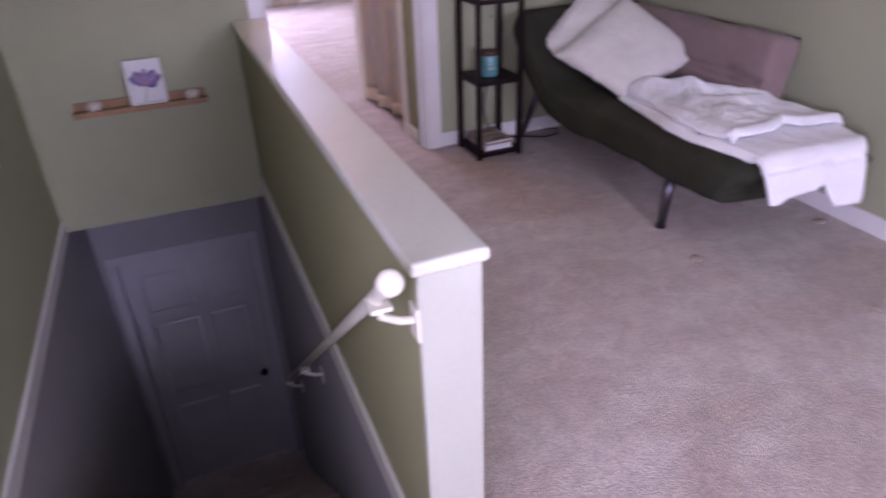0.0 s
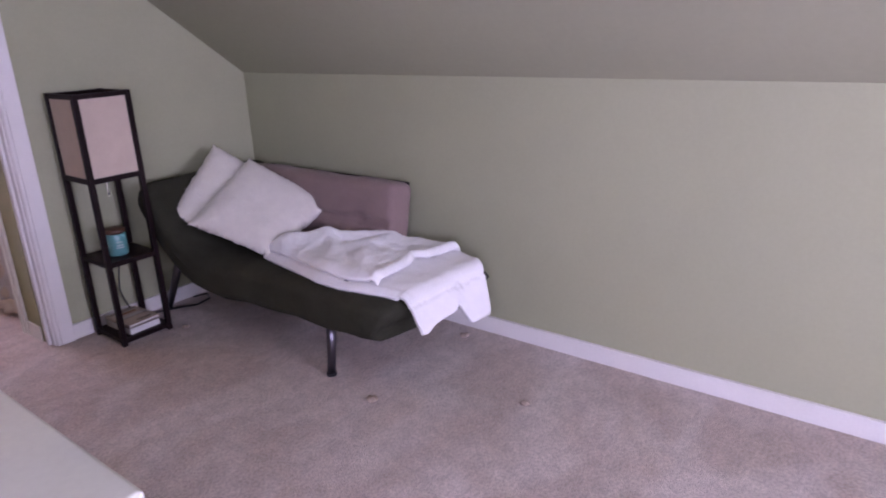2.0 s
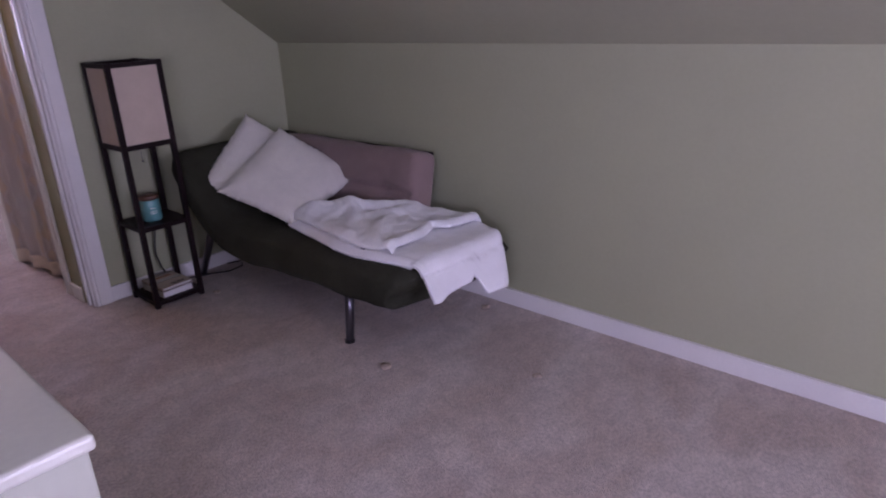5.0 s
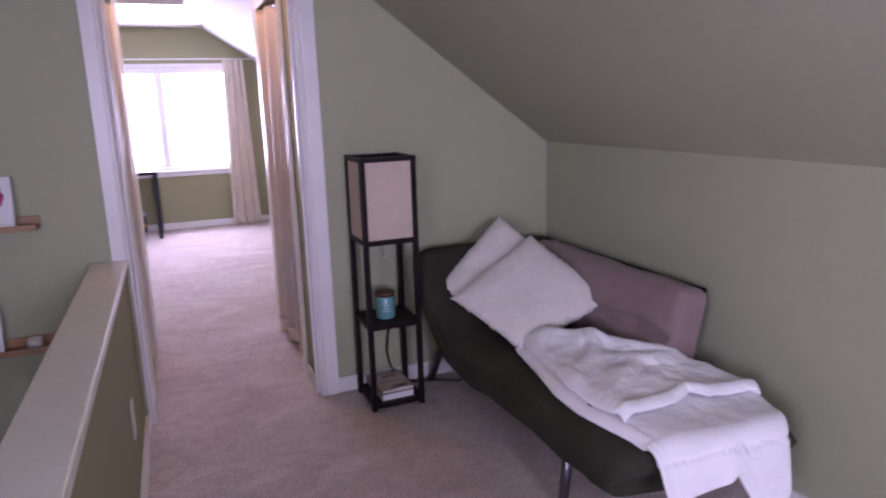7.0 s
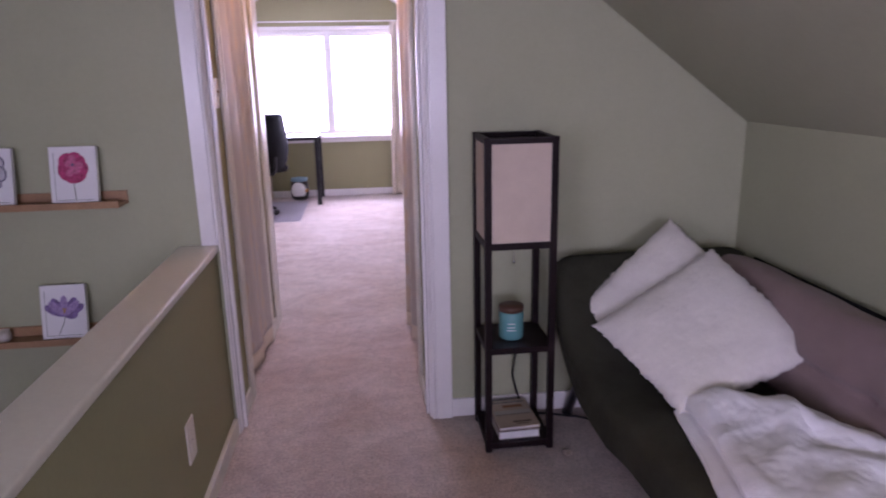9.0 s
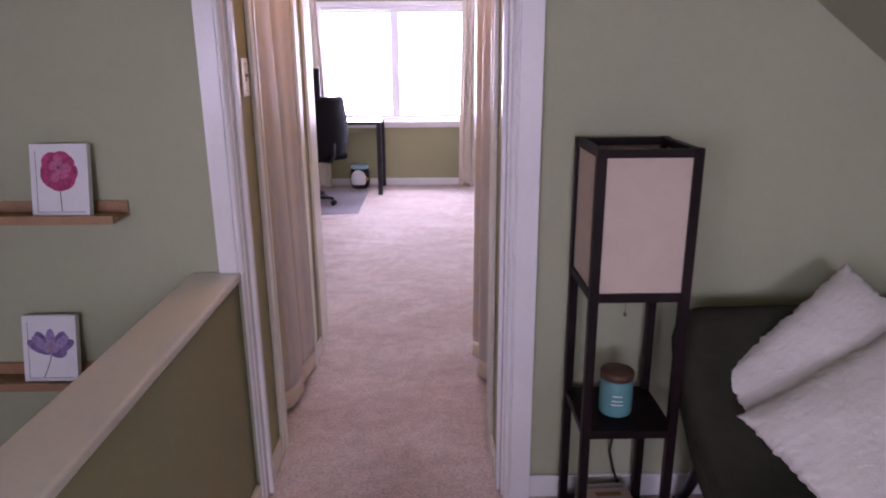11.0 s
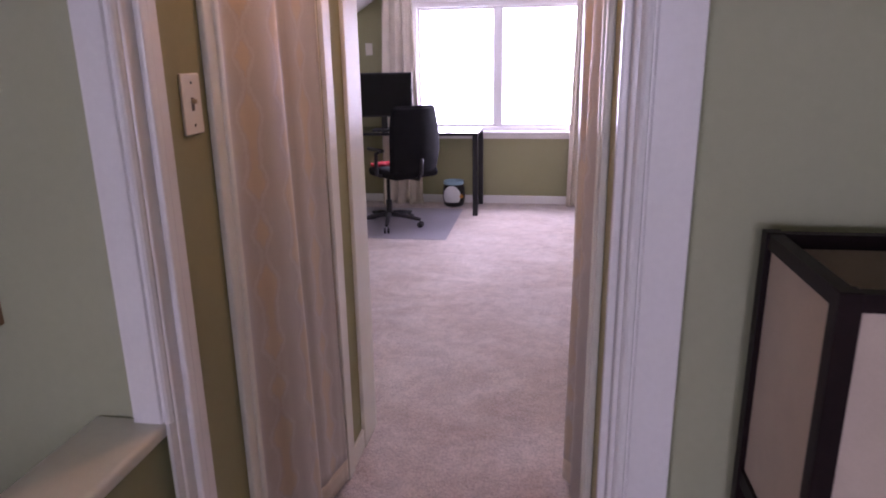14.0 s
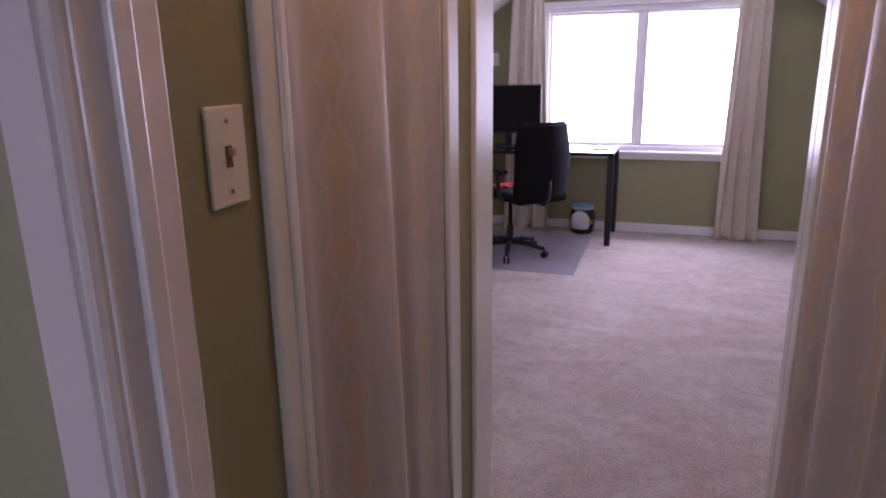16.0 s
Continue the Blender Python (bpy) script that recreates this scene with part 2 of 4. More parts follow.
def sheet(place, nu, nv, thick):
    """A cloth of nu by nv cells whose middle surface is place(u, v), with thickness."""
    grid = [[Vector(place(i / nu, j / nv)) for j in range(nv + 1)] for i in range(nu + 1)]
    bm = bmesh.new()
    top, low = [], []
    for i in range(nu + 1):
        ra, rb = [], []
        for j in range(nv + 1):
            du = grid[min(i + 1, nu)][j] - grid[max(i - 1, 0)][j]
            dv = grid[i][min(j + 1, nv)] - grid[i][max(j - 1, 0)]
            nrm = du.cross(dv).normalized() * thick / 2
            ra.append(bm.verts.new(grid[i][j] + nrm))
            rb.append(bm.verts.new(grid[i][j] - nrm))
        top.append(ra)
        low.append(rb)
    for i in range(nu):
        for j in range(nv):
            bm.faces.new((top[i][j], top[i + 1][j], top[i + 1][j + 1], top[i][j + 1]))
            bm.faces.new((low[i][j], low[i][j + 1], low[i + 1][j + 1], low[i + 1][j]))
    for i in range(nu):
        for j, turn in ((0, 1), (nv, -1)):
            bm.faces.new([top[i][j], low[i][j], low[i + 1][j], top[i + 1][j]][::turn])
    for j in range(nv):
        for i, turn in ((0, -1), (nu, 1)):
            bm.faces.new([top[i][j], low[i][j], low[i][j + 1], top[i][j + 1]][::turn])
    bmesh.ops.recalc_face_normals(bm, faces=bm.faces)
    return bm


def structure(name, bm, mat, label="", smooth=False):
    return tagged(part(name, bm, mat, None, "", smooth), label, "", "", "structure")


# ---- the plan ----
KNEE, KNEE_Z, PITCH = 2.754, 1.278, 0.75
BED_Z, BED_PITCH = 1.575, 0.66
LEFT = -1.34
TOP = 2.54
DOOR_Y, DOOR_B = 3.61, 3.712
WIN_Y = 9.62
PASS_L, PASS_R, JAMB_L, JAMB_R = 0.530, 1.362, 0.538, 1.378
PASS_END, PASS_END_R = 5.02, 4.92
STAIR_L, HALF_L, HALF_R, STAIR_TOP = -0.648, 0.384, 0.510, 0.93
LOWER, END_Y = -2.67, 4.24
BACK_Y = -2.7
STAIR_ROOF, BED_ROOF = (KNEE_Z, PITCH), (BED_Z, BED_PITCH)


def ridges(roof):
    """Where the slopes meet the flat ceiling: left and right."""
    run = (TOP - roof[0]) / roof[1]
    return LEFT + run, KNEE - run


def roof_at(x, roof=STAIR_ROOF):
    return min(TOP, roof[0] + roof[1] * (KNEE - x), roof[0] + roof[1] * (x - LEFT)) + 0.04


def wall_under_roof(x0, x1, z0, bm, y0, y1, roof=BED_ROOF):
    """A wall across the house from x0 to x1, cut to the roof's line."""
    xs = sorted({x0, x1, *[x for x in ridges(roof) if x0 < x < x1]})
    add_prism(bm, [(x0, z0), (x1, z0)] + [(x, roof_at(x, roof)) for x in reversed(xs)], "y", y0, y1)


# ---- floor ----
bm = bmesh.new()
add_box(bm, STAIR_L, KNEE, BACK_Y, STAIR_TOP, -0.11, 0)
add_box(bm, HALF_L, KNEE, STAIR_TOP, DOOR_Y, -0.11, 0)
add_box(bm, HALF_L, KNEE, DOOR_Y, DOOR_B, -0.11, 0)
add_box(bm, LEFT, KNEE, DOOR_B, WIN_Y, -0.11, 0)
structure("floor", bm, CARPET, "pinkish beige cut-pile carpet, wall to wall")
structure("floor_lower", box(STAIR_L - 0.1, HALF_R, 3.70, END_Y + 0.1, LOWER - 0.1, LOWER), CARPET, "dark carpeted landing at the stair's foot")

# ---- walls ----
bm = bmesh.new()
wall_under_roof(STAIR_L - 0.1, JAMB_L - 0.012, -0.11, bm, DOOR_Y, DOOR_B)
wall_under_roof(JAMB_R + 0.012, KNEE + 0.05, 0, bm, DOOR_Y, DOOR_B)
add_box(bm, JAMB_L - 0.012, JAMB_R + 0.012, DOOR_Y, DOOR_B, 2.1, TOP + 0.03)
structure("wall_door", bm, SAGE, "sage green painted wall with the doorway")
structure("wall_knee_right", box(KNEE, KNEE + 0.1, BACK_Y - 0.1, DOOR_B, -0.11, KNEE_Z + 0.03), SAGE, "low sage green knee wall")
structure("wall_knee_bedroom", box(KNEE, KNEE + 0.1, DOOR_B, WIN_Y + 0.15, -0.11, BED_Z + 0.03), OLIVEPAINT, "olive green bedroom knee wall")
structure("wall_knee_left", box(LEFT - 0.1, LEFT, DOOR_B, WIN_Y + 0.15, -0.11, BED_Z + 0.03), OLIVEPAINT, "olive green bedroom knee wall")
bm = bmesh.new()
for y0, y1, z0, z1 in ((BACK_Y - 0.1, -1.2, -0.08, roof_at(STAIR_L)), (0.3, DOOR_Y, -0.08, roof_at(STAIR_L)), (-1.2, 0.3, -0.08, 0.93), (-1.2, 0.3, 1.74, roof_at(STAIR_L))):
    add_box(bm, STAIR_L - 0.1, STAIR_L, y0, y1, z0, z1)
structure("wall_stair_left", bm, SAGE, "sage green wall over the stairs")
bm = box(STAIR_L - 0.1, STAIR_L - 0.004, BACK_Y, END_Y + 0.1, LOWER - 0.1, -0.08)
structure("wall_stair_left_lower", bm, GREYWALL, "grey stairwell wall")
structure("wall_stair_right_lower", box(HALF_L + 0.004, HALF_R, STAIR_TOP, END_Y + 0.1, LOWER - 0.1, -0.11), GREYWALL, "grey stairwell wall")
bm = bmesh.new()
DX0, DX1, DZ = -0.556, 0.279, -0.668
add_box(bm, STAIR_L - 0.1, DX0, END_Y, END_Y + 0.1, LOWER - 0.1, -0.11)
add_box(bm, DX1, HALF_R, END_Y, END_Y + 0.1, LOWER - 0.1, -0.11)
add_box(bm, DX0, DX1, END_Y, END_Y + 0.1, DZ, -0.11)
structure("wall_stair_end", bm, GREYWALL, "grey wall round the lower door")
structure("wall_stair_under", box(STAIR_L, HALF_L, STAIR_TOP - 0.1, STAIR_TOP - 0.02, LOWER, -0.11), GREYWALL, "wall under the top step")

# half wall beside the stairs, with its cap
structure("wall_half", box(HALF_L, HALF_R, 0.985, DOOR_Y, -0.11, 0.818), OLIVEPAINT, "olive green half wall beside the stairs")
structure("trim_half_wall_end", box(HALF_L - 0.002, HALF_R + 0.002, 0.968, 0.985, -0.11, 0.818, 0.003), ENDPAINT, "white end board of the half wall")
structure("trim_half_wall_cap", box(0.366, 0.524, 0.955, DOOR_Y - 0.001, 0.818, 0.848, 0.009, 3), CAP, "cream painted cap of the half wall")

# window wall and back wall
WX0, WX1, WZ0, WZ1 = -0.165, 1.582, 0.765, 2.055
bm = bmesh.new()
wall_under_roof(LEFT - 0.05, WX0, 0, bm, WIN_Y, WIN_Y + 0.15)
wall_under_roof(WX1, KNEE + 0.05, 0, bm, WIN_Y, WIN_Y + 0.15)
add_box(bm, WX0, WX1, WIN_Y, WIN_Y + 0.15, 0, WZ0)
wall_under_roof(WX0, WX1, WZ1, bm, WIN_Y, WIN_Y + 0.15)
structure("wall_window", bm, OLIVEPAINT, "olive green gable wall with the window")
bm = bmesh.new()
wall_under_roof(STAIR_L - 0.1, 0.35, -0.11, bm, BACK_Y - 0.1, BACK_Y, STAIR_ROOF)
wall_under_roof(1.75, KNEE + 0.05, -0.11, bm, BACK_Y - 0.1, BACK_Y, STAIR_ROOF)
add_box(bm, 0.35, 1.75, BACK_Y - 0.1, BACK_Y, -0.11, 0.9)
wall_under_roof(0.35, 1.75, 2.05, bm, BACK_Y - 0.1, BACK_Y, STAIR_ROOF)
structure("wall_back", bm, SAGE, "sage green gable wall")

# passage walls with the closet openings
CLZ = 2.12
CLOSETS = {"left": (3.940, 4.625), "right": (3.940, 4.790)}
for side, x0, x1 in (("left", PASS_L - 0.09, PASS_L), ("right", PASS_R, PASS_R + 0.09)):
    CL0, CL1 = CLOSETS[side]
    bm = bmesh.new()
    add_box(bm, x0, x1, DOOR_B, CL0, 0, TOP + 0.03)
    add_box(bm, x0, x1, CL1, PASS_END if side == "left" else PASS_END_R, 0, TOP + 0.03)
    add_box(bm, x0, x1, CL0, CL1, CLZ, TOP + 0.03)
    structure("wall_passage_" + side, bm, OLIVEPAINT, "olive green passage wall with a closet opening")
bm = bmesh.new()
wall_under_roof(LEFT - 0.05, PASS_L - 0.09, 0, bm, PASS_END - 0.1, PASS_END)
wall_under_roof(PASS_R + 0.09, KNEE + 0.05, 0, bm, PASS_END_R - 0.1, PASS_END_R)
structure("wall_bedroom_near", bm, OLIVEPAINT, "olive green wall")

# ---- ceilings ----
Y0, Y1 = BACK_Y - 0.1, WIN_Y + 0.15
for zone, roof, y0, y1, paint, words in (("bedroom", BED_ROOF, DOOR_B, Y1, CEIL, "white"), ("front", STAIR_ROOF, Y0, DOOR_B, SLOPE, "sage green")):
    ridge_l, ridge_r = ridges(roof)
    structure("ceiling_flat_" + zone, box(ridge_l - 0.02, ridge_r + 0.02, y0, y1, TOP, TOP + 0.1), paint, "flat ceiling in " + words)
    for side, knee_x, ridge_x in (("right", KNEE, ridge_r), ("left", LEFT, ridge_l)):
        out = math.copysign(0.12, knee_x - ridge_x)
        low = roof[0] - abs(out) * roof[1]
        line = [(knee_x + out, low), (ridge_x, TOP), (ridge_x, TOP + 0.13), (knee_x + out, low + 0.13)]
        structure("ceiling_slope_" + zone + "_" + side, prism(line, "y", y0, y1), paint, "sloped ceiling in " + words)

# ---- stairs ----
RISERS, RUN = 14, 0.22
RISE = -LOWER / RISERS
stairs = thing("staircase", (0, STAIR_TOP, LOWER), "carpeted stairs going down between two walls", "stairs")
for i in range(1, RISERS):
    z = -i * RISE
    y = STAIR_TOP + (i - 1) * RUN
    part("step", box(STAIR_L, HALF_L + 0.004, y, y + RUN + 0.02, z - RISE, z, 0.012), CARPET, stairs)

# ---- trim ----


def board(name, x0, x1, y0, y1, z0, z1, mat=None, label="", bevel=0.004):
    return structure(name, box(x0, x1, y0, y1, z0, z1, bevel), mat or TRIM, label)


BASE = "white painted baseboard"
board("baseboard", KNEE - 0.022, KNEE, BACK_Y, DOOR_Y - 0.014, 0, 0.085, None, BASE)
board("baseboard", 1.466, KNEE, DOOR_Y - 0.014, DOOR_Y, 0, 0.085, None, BASE)
board("baseboard", HALF_R, HALF_R + 0.020, 0.99, DOOR_Y - 0.02, 0, 0.075, CAP, "cream baseboard of the half wall")
board("baseboard", LEFT, KNEE, WIN_Y - 0.014, WIN_Y, 0, 0.085, None, BASE)
board("baseboard", KNEE - 0.014, KNEE, PASS_END_R, WIN_Y - 0.014, 0, 0.085, None, BASE)
board("baseboard", LEFT, LEFT + 0.014, PASS_END, WIN_Y - 0.014, 0, 0.085, None, BASE)
for side, x0, x1 in (("left", PASS_L, PASS_L + 0.012), ("right", PASS_R - 0.012, PASS_R)):
    CL0, CL1 = CLOSETS[side]
    board("baseboard", x0, x1, DOOR_B + 0.01, CL0 - 0.066, 0, 0.085, CAP, BASE)
    board("baseboard", x0, x1, CL1 + 0.077, (PASS_END - 0.17 if side == "left" else PASS_END_R - 0.005), 0, 0.085, CAP, BASE)
board("trim_stair_right", HALF_L - 0.014, HALF_L + 0.006, 0.99, DOOR_Y, -0.085, 0.008, CAP, "cream trim board at floor level over the stairs")
board("trim_stair_left", STAIR_L - 0.006, STAIR_L + 0.014, 0.3, DOOR_Y, -0.125, -0.045, None, "white trim board at floor level over the stairs")


def casing_profile(x0, x1, y_wall, z0, z1, outward):
    """A stepped door casing against a wall that faces -y; the thicker edge lies outward."""
    w = x1 - x0
    steps = [(0, 0.020), (0.02, 0.023), (0.74, 0.023), (0.77, 0.016), (0.80, 0.016), (0.83, 0.021), (0.90, 0.022), (0.96, 0.018), (1.0, 0.010)]
    if outward > 0:
        steps = [(1 - f, d) for f, d in reversed(steps)]
    line = [(x0 + f * w, y_wall - d) for f, d in steps]
    return prism([(x0, y_wall), *line, (x1, y_wall)], "z", z0, z1)


# casing and jambs of the doorway
structure("trim_doorway_left", casing_profile(0.459, 0.537, DOOR_Y, 0.849, 2.085, -1), TRIM, "white moulded door casing")
structure("trim_doorway_left_low", casing_profile(0.5265, 0.537, DOOR_Y, 0, 0.849, -1), TRIM, "white moulded door casing")
structure("trim_doorway_right", casing_profile(1.374, 1.466, DOOR_Y, 0, 2.085, 1), TRIM, "white moulded door casing")
board("trim_doorway_head", 0.459, 1.466, DOOR_Y - 0.02, DOOR_Y, 2.085, 2.17, None, "white door casing head")
for x0, x1, s in ((JAMB_L - 0.012, JAMB_L + 0.003, 1), (JAMB_R - 0.012, JAMB_R + 0.004, -1)):
    board("trim_jamb", x0, x1, DOOR_Y - 0.004, DOOR_B + 0.004, 0, 2.085, None, "white door jamb")
    stop0 = x1 if s > 0 else x0 - 0.014
    board("trim_door_stop", stop0, stop0 + 0.014, DOOR_Y + 0.028, DOOR_Y + 0.056, 0, 2.075, None, "white door stop")
board("trim_jamb_head", JAMB_L - 0.012, JAMB_R + 0.012, DOOR_Y - 0.004, DOOR_B + 0.004, 2.075, 2.1, None, "white door jamb head")
for side, x0, x1, back in (("left", PASS_L, PASS_L + 0.016, -1), ("right", PASS_R - 0.016, PASS_R, 1)):
    CL0, CL1 = CLOSETS[side]
    board("trim_closet", x0, x1, CL0 - 0.063, CL0 - 0.022, 0, CLZ, CAP, "cream closet casing")
    board("trim_closet_bead", x0 - (0.005 if back > 0 else 0), x1 + (0.005 if back < 0 else 0), CL0 - 0.022, CL0, 0, CLZ, CAP, "cream rounded casing bead", 0.006)
    board("trim_closet", x0, x1, CL1, CL1 + 0.075, 0, CLZ, CAP, "cream closet casing")
    jx0, jx1 = (PASS_L - 0.09, PASS_L) if back < 0 else (PASS_R, PASS_R + 0.09)
    board("trim_closet_jamb", jx0, jx1, CL1 - 0.012, CL1 + 0.001, 0, CLZ, CAP, "cream closet jamb", 0.002)
    board("trim_closet_jamb", jx0, jx1, CL0 - 0.001, CL0 + 0.012, 0, CLZ, CAP, "cream closet jamb", 0.002)
    board("trim_closet_head", x0, x1, CL0 - 0.063, CL1 + 0.075, CLZ, CLZ + 0.065, CAP, "cream closet casing head")
    end, last = (0.170, PASS_END) if back < 0 else (0.052, PASS_END_R)
    board("trim_passage_end", x0, x1, last - end, last + 0.008, 0.0, TOP, CAP, "cream corner casing")

# ---- window in the gable wall ----


def sliding_window(name, x0, x1, y, z0, z1, mid, inward, label):
    """Two-pane slider; inward is -1 where the room lies towards -y."""
    w = thing(name, ((x0 + x1) / 2, y, z0), label, "window")
    w["kind"] = "structure"
    d0, d1 = sorted((y, y - inward * 0.09))
    bar = 0.045
    for a, b, c, d in ((x0, x0 + bar, z0, z1), (x1 - bar, x1, z0, z1), (x0 + bar, x1 - bar, z0, z0 + bar), (x0 + bar, x1 - bar, z1 - bar, z1)):
        part("window_frame", box(a, b, d0, d1, c, d, 0.004), TRIM, w)
    yc = (d0 + d1) / 2
    part("meeting_stile", box(mid - 0.022, mid + 0.022, yc - 0.02, yc + 0.03, z0 + bar, z1 - bar, 0.004), TRIM, w)
    part("latch", box(mid - 0.012, mid + 0.012, yc - 0.035, yc - 0.02, (z0 + z1) / 2 - 0.03, (z0 + z1) / 2 + 0.03, 0.004), TRIM, w)
    for a, b, o in ((x0 + bar, mid - 0.022, 0.012), (mid + 0.022, x1 - bar, -0.008)):
        rail = 0.028
        for p, q, r, s in ((a, a + rail, z0 + bar, z1 - bar), (b - rail, b, z0 + bar, z1 - bar), (a + rail, b - rail, z0 + bar, z0 + bar + rail), (a + rail, b - rail, z1 - bar - rail, z1 - bar)):
            part("sash", box(p, q, yc + o - 0.012, yc + o + 0.012, r, s, 0.003), TRIM, w)
        pane = part("pane", box(a + rail, b - rail, yc + o - 0.002, yc + o + 0.002, z0 + bar + rail, z1 - bar - rail), GLASS, w)
        pane.visible_shadow = False
    return w


win = sliding_window("window_1", WX0, WX1, WIN_Y + 0.02, WZ0, WZ1, 0.712, -1, "white sliding window with two panes")
board("trim_window_sill", WX0 - 0.09, WX1 + 0.09, WIN_Y - 0.055, WIN_Y + 0.03, 0.738, 0.768, None, "white window sill", 0.006)
board("trim_window_apron", WX0 - 0.06, WX1 + 0.06, WIN_Y - 0.018, WIN_Y, 0.690, 0.738, None, "white window apron")
for x0, x1, z0, z1 in ((WX0 - 0.06, WX0, 0.768, WZ1), (WX1, WX1 + 0.06, 0.768, WZ1), (WX0 - 0.06, WX1 + 0.06, WZ1, 2.102)):
    board("trim_window", x0, x1, WIN_Y - 0.018, WIN_Y, z0, z1, None, "white window casing")
# added window, never in view, so side light reaches the knee wall
added_win = thing("added_side_window", (STAIR_L, -0.45, 0.93), "white sliding window with two panes", "window")
added_win["kind"] = "structure"
for y0, y1, z0, z1 in ((-1.2, -1.14, 0.93, 1.74), (0.24, 0.3, 0.93, 1.74), (-1.14, 0.24, 0.93, 0.98), (-1.14, 0.24, 1.69, 1.74), (-0.47, -0.43, 0.98, 1.69)):
    part("window_frame", box(STAIR_L - 0.08, STAIR_L - 0.02, y0, y1, z0, z1, 0.004), TRIM, added_win)
# unseen window, added to let light in from behind the camera
sliding_window("window_2", 0.35, 1.75, BACK_Y - 0.02, 0.9, 2.05, 1.05, 1, "white sliding window with two panes")

# ---- lower door ----
door = thing("door_1", (0, END_Y, LOWER), "closed grey six-panel door at the stair's foot", "door")
door["kind"] = "structure"
bm = box(DX0 + 0.004, DX1 - 0.004, END_Y + 0.03, END_Y + 0.07, LOWER + 0.008, DZ - 0.004, 0.002)
part("leaf", bm, DOORPAINT, door)
for z0, z1 in ((DZ - 0.42, DZ - 0.13), (DZ - 1.12, DZ - 0.52), (DZ - 1.88, DZ - 1.25)):
    for x0, x1 in ((DX0 + 0.11, -0.145), (-0.07, DX1 - 0.11)):
        bm = bmesh.new()
        y = END_Y + 0.03
        add_prism(bm, [(x0, z0), (x1, z0), (x1, z1), (x0, z1)], "y", y - 0.012, y)
        bmesh.ops.bevel(bm, geom=[e for e in bm.edges if all(abs(v.co.y - (y - 0.012)) < 1e-4 for v in e.verts)], offset=0.011, segments=1, affect="EDGES")
        part("panel", bm, DOORPAINT, door)
part("knob", turned([(0.012, 0), (0.012, 0.02), (0.026, 0.03), (0.029, 0.045), (0.022, 0.058), (0.004, 0.062)], (0, 0, 0), 20), BLACK, door, "dark round door knob", True).data.transform(Matrix.Translation((0.203, END_Y + 0.03, -1.79)) @ Matrix.Rotation(radians(90), 4, "X"))
for x0, x1, z0, z1 in ((DX0 - 0.058, DX0, LOWER, DZ), (DX1, DX1 + 0.058, LOWER, DZ), (DX0 - 0.058, DX1 + 0.058, DZ, DZ + 0.058)):
    board("trim_lower_door", x0, x1, END_Y - 0.016, END_Y, z0, z1, DOORPAINT, "grey casing of the lower door")

# ---- handrail ----
rail = thing("handrail", (0.30, 0.9, 0.8), "cream painted round wooden handrail on metal brackets", "handrail")
A, B = Vector((0.308, 0.880, 0.872)), Vector((0.308, 3.55, -1.395))
D = (B - A).normalized()
part("bar", tube([A - D * 0.012, A - D * 0.008, A, A + D * 0.025, A + D * 0.06, A + D * 0.10, B], [0.013, 0.020, 0.0235, 0.022, 0.0165, 0.0145, 0.0145], 20), RAILPAINT, rail, "cream round rail", True)
for f in (0.035, 0.56, 0.93):
    p = A.lerp(B, f)
    bm = add_tube(bmesh.new(), [p + Vector((0, 0, -0.012)), p + Vector((0.004, 0.005, -0.05)), p + Vector((0.04, 0.012, -0.075)), p + Vector((0.084, 0.014, -0.085))], 0.0085, 10)
    add_box(bm, HALF_L - 0.008, HALF_L, p.y - 0.008, p.y + 0.036, p.z - 0.125, p.z - 0.05, 0.003)
    add_box(bm, p.x - 0.02, p.x + 0.02, p.y - 0.022, p.y + 0.022, p.z - 0.026, p.z - 0.017)
    part("bracket", bm, RAILPAINT, rail, "cream metal bracket")


# ---- small wall plates ----
def wall_plate(name, m, label, category, toggle=False):
    """A cover plate 70 by 115 mm in its own x-z plane, facing -y; m places it."""
    plate = thing(name, (0, 0, 0), label, category)
    part("cover", box(-0.037, 0.037, -0.006, 0, -0.060, 0.060, 0.003), IVORY, plate)
    if toggle:
        part("slot", box(-0.006, 0.006, -0.0065, -0.004, -0.013, 0.013), TOGGLE, plate)
        part("toggle", box(-0.0035, 0.0035, -0.015, -0.005, 0.001, 0.010, 0.0015), material("tan_toggle", (0.40, 0.30, 0.18), 0.4), plate, "tan toggle")
    else:
        for z in (-0.021, 0.021):
            part("socket", box(-0.016, 0.016, -0.0075, -0.005, z - 0.014, z + 0.014, 0.002), IVORY, plate)
    for z in ((-0.042, 0.042) if toggle else (0.0,)):
        part("screw", turned([(0.003, 0), (0.003, 0.0015)], (0, 0, 0), 10), CHROME, plate).data.transform(Matrix.Translation((0, -0.0055, z)) @ Matrix.Rotation(radians(90), 4, "X"))
    plate.matrix_basis = m
    return plate


wall_plate("light_switch", pose(PASS_L, 3.812, 1.442, 0, 0, 90), "ivory toggle light switch on the passage wall", "switch", True)
# plate shape added in place of a faint pale reflection on the wall
wall_plate("wall_reflection", pose(-0.63, WIN_Y, 1.612), "ivory plate shape standing in for a reflection on the bedroom gable wall", "wall plate")
wall_plate("outlet", pose(HALF_R, 2.955, 0.342, 0, 0, 90) @ Matrix.Scale(1.2, 4), "ivory wall outlet on the half wall", "outlet")

# ---- passage curtains and lamp ----
CURTAIN = material("grey_beige_patterned_curtain", (0.46, 0.430, 0.405), 0.44, vary=0.05, scale=4, fine=200, bump=0.1, sheen=0.1, spec=0.4)


